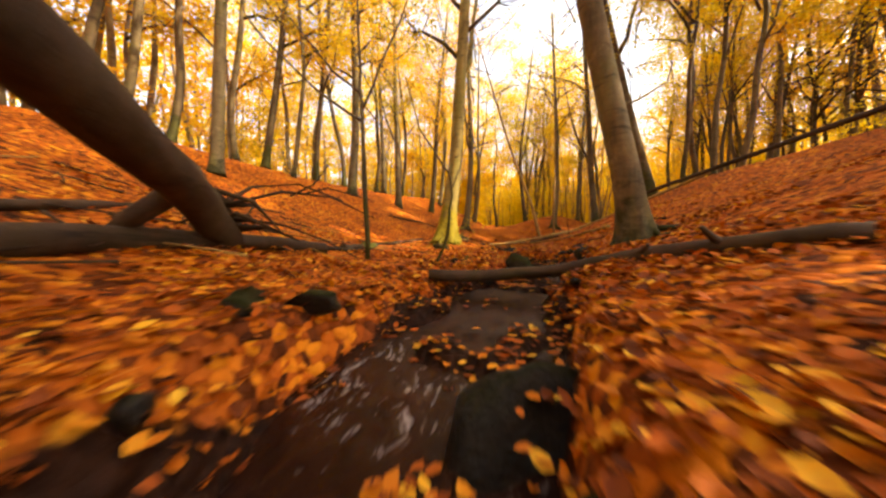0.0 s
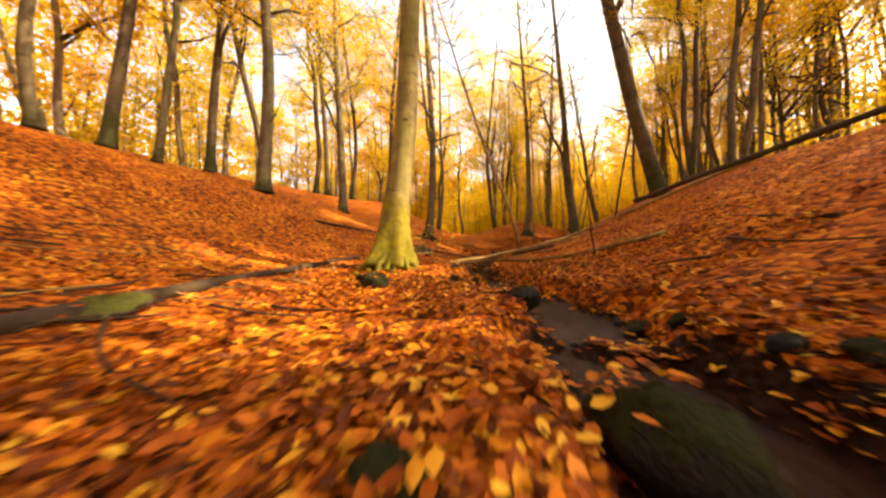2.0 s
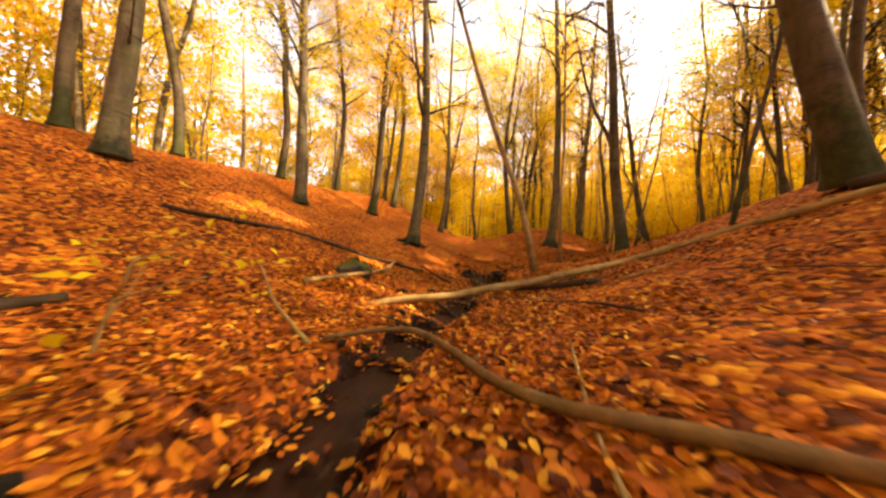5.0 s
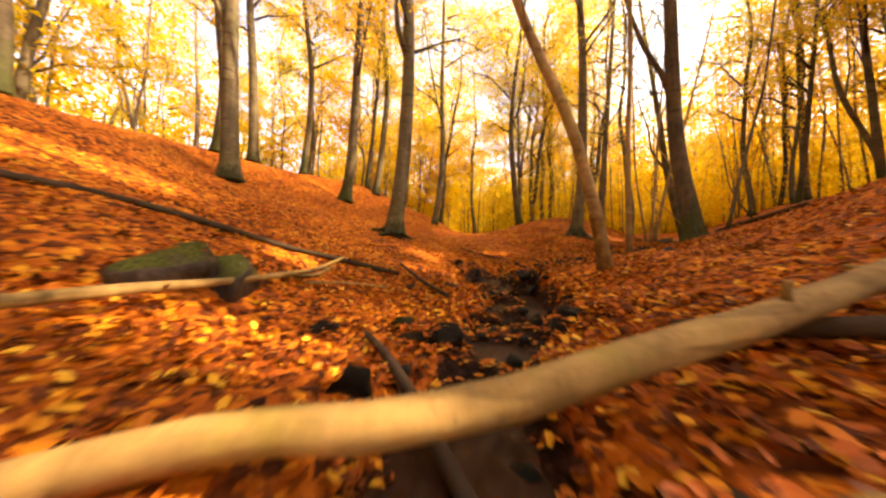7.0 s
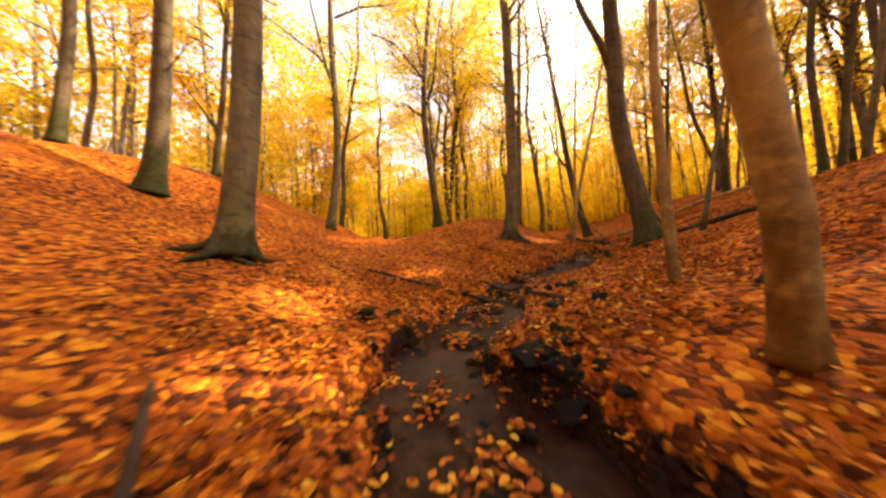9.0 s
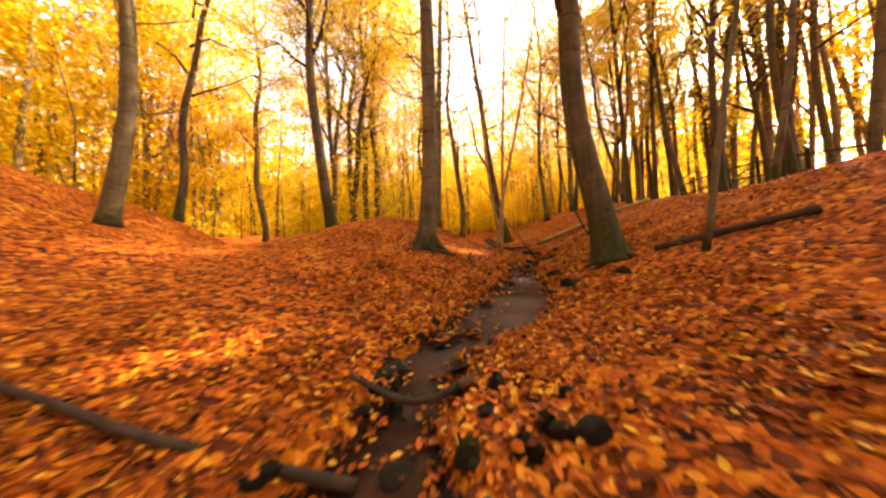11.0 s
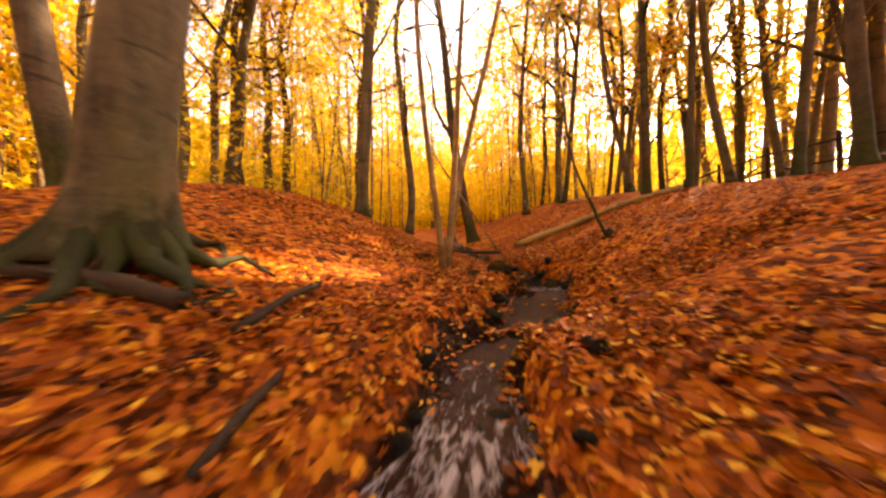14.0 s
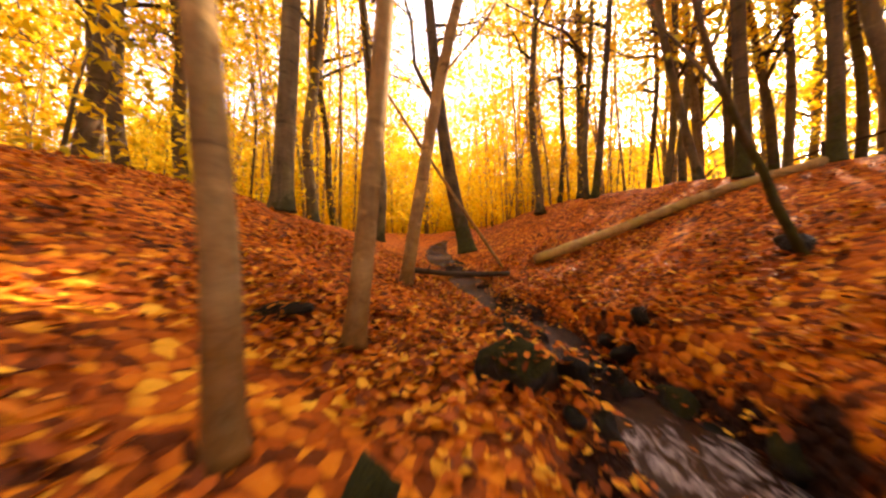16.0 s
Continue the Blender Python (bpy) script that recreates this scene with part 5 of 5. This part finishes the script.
def far_woods():
    """The wood beyond: stems and foliage too far off to be told apart."""
    r = np.random.default_rng(21)
    pieces, spots = [], []
    for ring, (lo, hi, count, leaves) in enumerate(((19, 38, 230, 1500), (38, 62, 430, 800), (9, 26, 105, 2900))):
        far = []
        done = 0
        while done < count:
            a, d = r.uniform(0, 2 * math.pi) if ring < 2 else r.uniform(0.12, 1.75), r.uniform(lo, hi)
            x, y = (3 if ring < 2 else 8.5) + d * math.cos(a), (5 if ring < 2 else 10) + d * math.sin(a)
            if brook([x], [y])[0][0] < 2.5:
                continue
            # open fields beyond the eastern crest
            if ring < 2 and x > 15 and y < 3 and r.uniform() < 0.8:
                done += 1
                continue
            z, q, lx, ly = height(x, y), r.uniform(0.07, 0.18) if ring < 2 else r.uniform(0.03, 0.075), r.normal(0, 0.06), r.normal(0, 0.06)
            top = r.uniform(11, 18)
            w, amp = r.uniform(0, 6.28), r.uniform(0.08, 0.3)
            pieces.append(tube([(x + lx * top * u + amp * (math.sin(5 * u + w) - math.sin(w)), y + ly * top * u + amp * (math.sin(6 * u + 2 * w) - math.sin(2 * w)), z - 0.5 * (u == 0) + top * u) for u in (0, 0.12, 0.25, 0.4, 0.6, 1.0)], [q, q * 0.9, q * 0.8, q * 0.7, q * 0.5, q * 0.15], 5, seed=done))
            ridge = (x < -2 and y < 24) or (x > 11 and y < 13)
            sprays = leaves // 18
            hz = r.uniform((0.2 if x < 0 else 0.27) if ridge else 0.0, 1.0, sprays) * top * 1.05
            rad = (1.6 + 2.2 * np.sin(np.clip(hz / top, 0, 1) * math.pi * 0.85 + 0.3)) * np.sqrt(r.uniform(0, 1, sprays))
            th = r.uniform(0, 6.28, sprays)
            c = np.c_[x + lx * hz + rad * np.cos(th), y + ly * hz + rad * np.sin(th), z + hz]
            keep = np.sin(c[:, 0] * 1.3 + 2 * np.sin(c[:, 2] * 0.9)) + np.sin(c[:, 1] * 1.2 + c[:, 2] * 1.7) + r.normal(0, 0.5, sprays) > ((0.3 if x < 0 else 0.5 if y < 4 else 0.25 if y < 7 else -0.3) if ridge else -0.75)
            c = np.repeat(c[keep], 18, 0)
            c += r.normal(0, 1, c.shape) * (np.array((0.55, 0.55, 0.15)) * (1.7 if ring == 1 else 0.7 if ring == 2 else 1))
            far.append(c[shades(c)])
            done += 1
        spots.append(np.concatenate(far))
    v, f = join(pieces)
    tagged(new("far_tree_stems", mesh_from("far_tree_stems", v, f, BARK_HAZED)), "distant slender trunks standing close together in the wood", "woods", kind="stuff")
    for c, lo, hi, third in zip(spots, (0.2, 0.4, 0.06), (0.36, 0.7, 0.12), (AMBER, LIME, AMBER)):
        half = r.permutation(len(c))
        for share, mat in ((half[::3], GOLD), (half[1::3], third), (half[2::3], AMBER)):
            tagged(new("far_foliage", leaf_cloud("far_foliage", c[share], r.uniform(lo, hi, len(share)), mat, r, 0.8, True)), "distant yellow and amber autumn foliage", "woods", kind="stuff")


far_woods()


def backdrop():
    """The far edge of the wood, a long way behind everything, with an uneven top."""
    r = np.random.default_rng(3)
    n, rows = 150, 10
    ang = np.linspace(math.radians(4), math.radians(112), n)
    top = 19 + 4 * np.sin(ang * 9) + 2.5 * np.sin(ang * 23 + 1) + r.normal(0, 1.6, n)
    v = []
    for k in range(rows):
        u = k / (rows - 1)
        d = 84 + 3 * np.sin(ang * 31 + 5 * u) + r.normal(0, 1.2, n) - 6 * u
        x, y = 3 + d * np.cos(ang), 5 + d * np.sin(ang)
        v.append(np.c_[x, y, land(x, y) - 1 + u * top])
    a = (np.arange(rows - 1)[:, None] * n + np.arange(n - 1)).ravel()
    me = big_mesh("backdrop", np.concatenate(v), np.c_[a, a + 1, a + 1 + n, a + n].ravel(), np.full(len(a), 4), FAR_WOOD)
    return tagged(new("backdrop", me), "hazy olive edge of the wood in the distance", "woods", kind="structure")


backdrop()


def understorey():
    """Young leafy beeches behind the crests, too many to count."""
    r = np.random.default_rng(77)
    spots, pieces, done = [], [], 0
    while done < 280:
        x, y = r.uniform(-30, 40), r.uniform(-20, 42)
        d = brook([x], [y])[0][0]
        if d < (3.6 if y > 15 and x > 5 else 9.0 if x > y * 0.6 + 2 else 11.5) or d > 30 or (x > 11.5 and y < 14 and r.uniform() < 0.93) or (x > 6 and y < 3 and r.uniform() < 0.7) or (x < -2 and y < 20 and r.uniform() < 0.9) or (-12 < x < 3 and y >= 12 and r.uniform() < 0.75):
            continue
        z, top = height(x, y), r.uniform(2.5, 6.5)
        pieces.append(tube([(x, y, z - 0.2), (x + r.normal(0, 0.1), y, z + top * 0.5), (x + r.normal(0, 0.3), y + r.normal(0, 0.3), z + top)], [0.035, 0.025, 0.006], 5, seed=done))
        n = int(190 * top)
        hz = r.uniform(0.08, 1.05, n) * top
        layer = np.round(hz / 0.55) * 0.55 + r.normal(0, 0.07, n)
        rad, th = (0.4 + 0.42 * top * np.sin(np.clip(hz / top, 0, 1) * 2.4 + 0.5)) * np.sqrt(r.uniform(0, 1, n)), r.uniform(0, 6.28, n)
        c = np.c_[x + rad * np.cos(th), y + rad * np.sin(th), z + np.maximum(layer, 0.25)]
        spots.append(c[shades(c)])
        done += 1
    tagged(new("understorey_stems", mesh_from("understorey_stems", *join(pieces), BARK_DARK)), "thin stems of young beeches behind the crests", "undergrowth", kind="stuff")
    spots = np.concatenate(spots)
    half = r.permutation(len(spots))
    for share, mat in ((half[::2], LIME), (half[1::2], GOLD)):
        c = spots[share]
        tagged(new("understorey_foliage", leaf_cloud("understorey_foliage", c, r.uniform(0.12, 0.22, len(c)), mat, r, 0.6, True)), "low yellow-green foliage of young beeches", "undergrowth", kind="stuff")


understorey()


# ---- fallen leaves ----
def leaf_litter():
    """Loose leaves on the ground along the brook, each curled and tilted its own way."""
    r = np.random.default_rng(33)
    xs, ys, lo = [], [], BED[1:-3]
    for i, (a, b) in enumerate(zip(lo[:-1], lo[1:])):
        d = b[:2] - a[:2]
        ln = np.hypot(*d)
        for w0, w1, dens in ((0.0, 0.7, 1050), (0.7, 1.3, 760), (1.3, 2.4, 420), (2.4, 4.5, 100)):
            n = int(ln * 2 * (w1 - w0) * dens)
            u, off = r.uniform(-0.05, 1.05, n), r.uniform(w0, w1, n) * r.choice((-1, 1), n)
            xs.append(a[0] + u * d[0] - d[1] / ln * off)
            ys.append(a[1] + u * d[1] + d[0] / ln * off)
    x, y = np.concatenate(xs), np.concatenate(ys)
    dist, bed, half, _ = brook(x, y)
    drift = np.sin(5 * x + 2 * np.sin(4 * y)) * np.sin(4.3 * y + 1.5 * x) + 0.4 * np.sin(13 * x) * np.sin(12 * y)
    z0 = land(x, y)
    keep = (dist > half + 0.06) | ((z0 > bed - 0.025) & (r.uniform(0, 1, len(x)) < 0.7)) | ((dist > half - 0.05) & (r.uniform(0, 1, len(x)) < 0.4)) | (r.uniform(0, 1, len(x)) < np.where(drift > 0.6 - 0.35 * np.clip(1.5 - np.abs(y - 3.8) / 2.2, 0, 1), 0.06 + 0.28 * np.clip(1.5 - np.abs(y - 3.8) / 2.2, 0, 1), 0.015))
    x, y, dist, bed, half, z0 = x[keep], y[keep], dist[keep], bed[keep], half[keep], z0[keep]
    for sx, sy, w, h in STONE_SPOTS:
        q = ((x - sx) ** 2 + (y - sy) ** 2) / (0.6 * w) ** 2
        on = (q < 0.8) & (r.uniform(0, 1, len(x)) < 0.45)
        z0 = np.where(on, height(sx, sy) + 0.1 * h + 0.62 * h * np.sqrt(np.clip(1 - q, 0, 1)), z0)
    z = np.maximum(z0, bed - 0.03) + r.uniform(0.006, 0.045, len(x)) * np.clip((dist - half) * 4, 0.1, 1)
    n = len(x)
    size, yaw = r.uniform(0.036, 0.07, n), r.uniform(0, 6.283, n)
    tip, roll, curl = r.normal(0, 0.32, n), r.normal(0, 0.38, n), r.uniform(-0.12, 0.28, n)
    wet = dist < half
    tip[wet] *= 0.2
    roll[wet] *= 0.2
    base = np.array([(0, 0), (0.33, 0), (0.7, 0), (1, 0), (0.3, 0.29), (0.68, 0.24), (0.3, -0.29), (0.68, -0.24)])
    c, s = np.cos(yaw), np.sin(yaw)
    ax = np.stack([c * np.cos(tip), s * np.cos(tip), np.sin(tip)], 1)
    side = np.stack([-s, c, 0 * c], 1)
    up = np.cross(ax, side)
    side, up = side * np.cos(roll)[:, None] + up * np.sin(roll)[:, None], up * np.cos(roll)[:, None] - side * np.sin(roll)[:, None]
    lift = curl[:, None] * (4 * (base[:, 0] - 0.5) ** 2 * 0.5 + np.abs(base[:, 1]) * 2.2)
    v = np.c_[x, y, z][:, None] + size[:, None, None] * ((base[:, 0, None] - 0.5) * ax[:, None] + base[:, 1, None] * side[:, None] + lift[:, :, None] * up[:, None])
    a = (np.arange(n) * 8)[:, None]
    corners = (a + np.array((0, 1, 4, 1, 2, 5, 4, 2, 3, 5, 0, 6, 1, 1, 6, 7, 2, 2, 7, 3))).ravel()
    me = big_mesh("fallen_leaves", v.reshape(-1, 3), corners, np.tile((3, 4, 3, 3, 4, 3), n), FALLEN)
    return tagged(new("fallen_leaves", me), "loose rust, orange and yellow beech leaves on the ground", "leaves", kind="stuff")


leaf_litter()
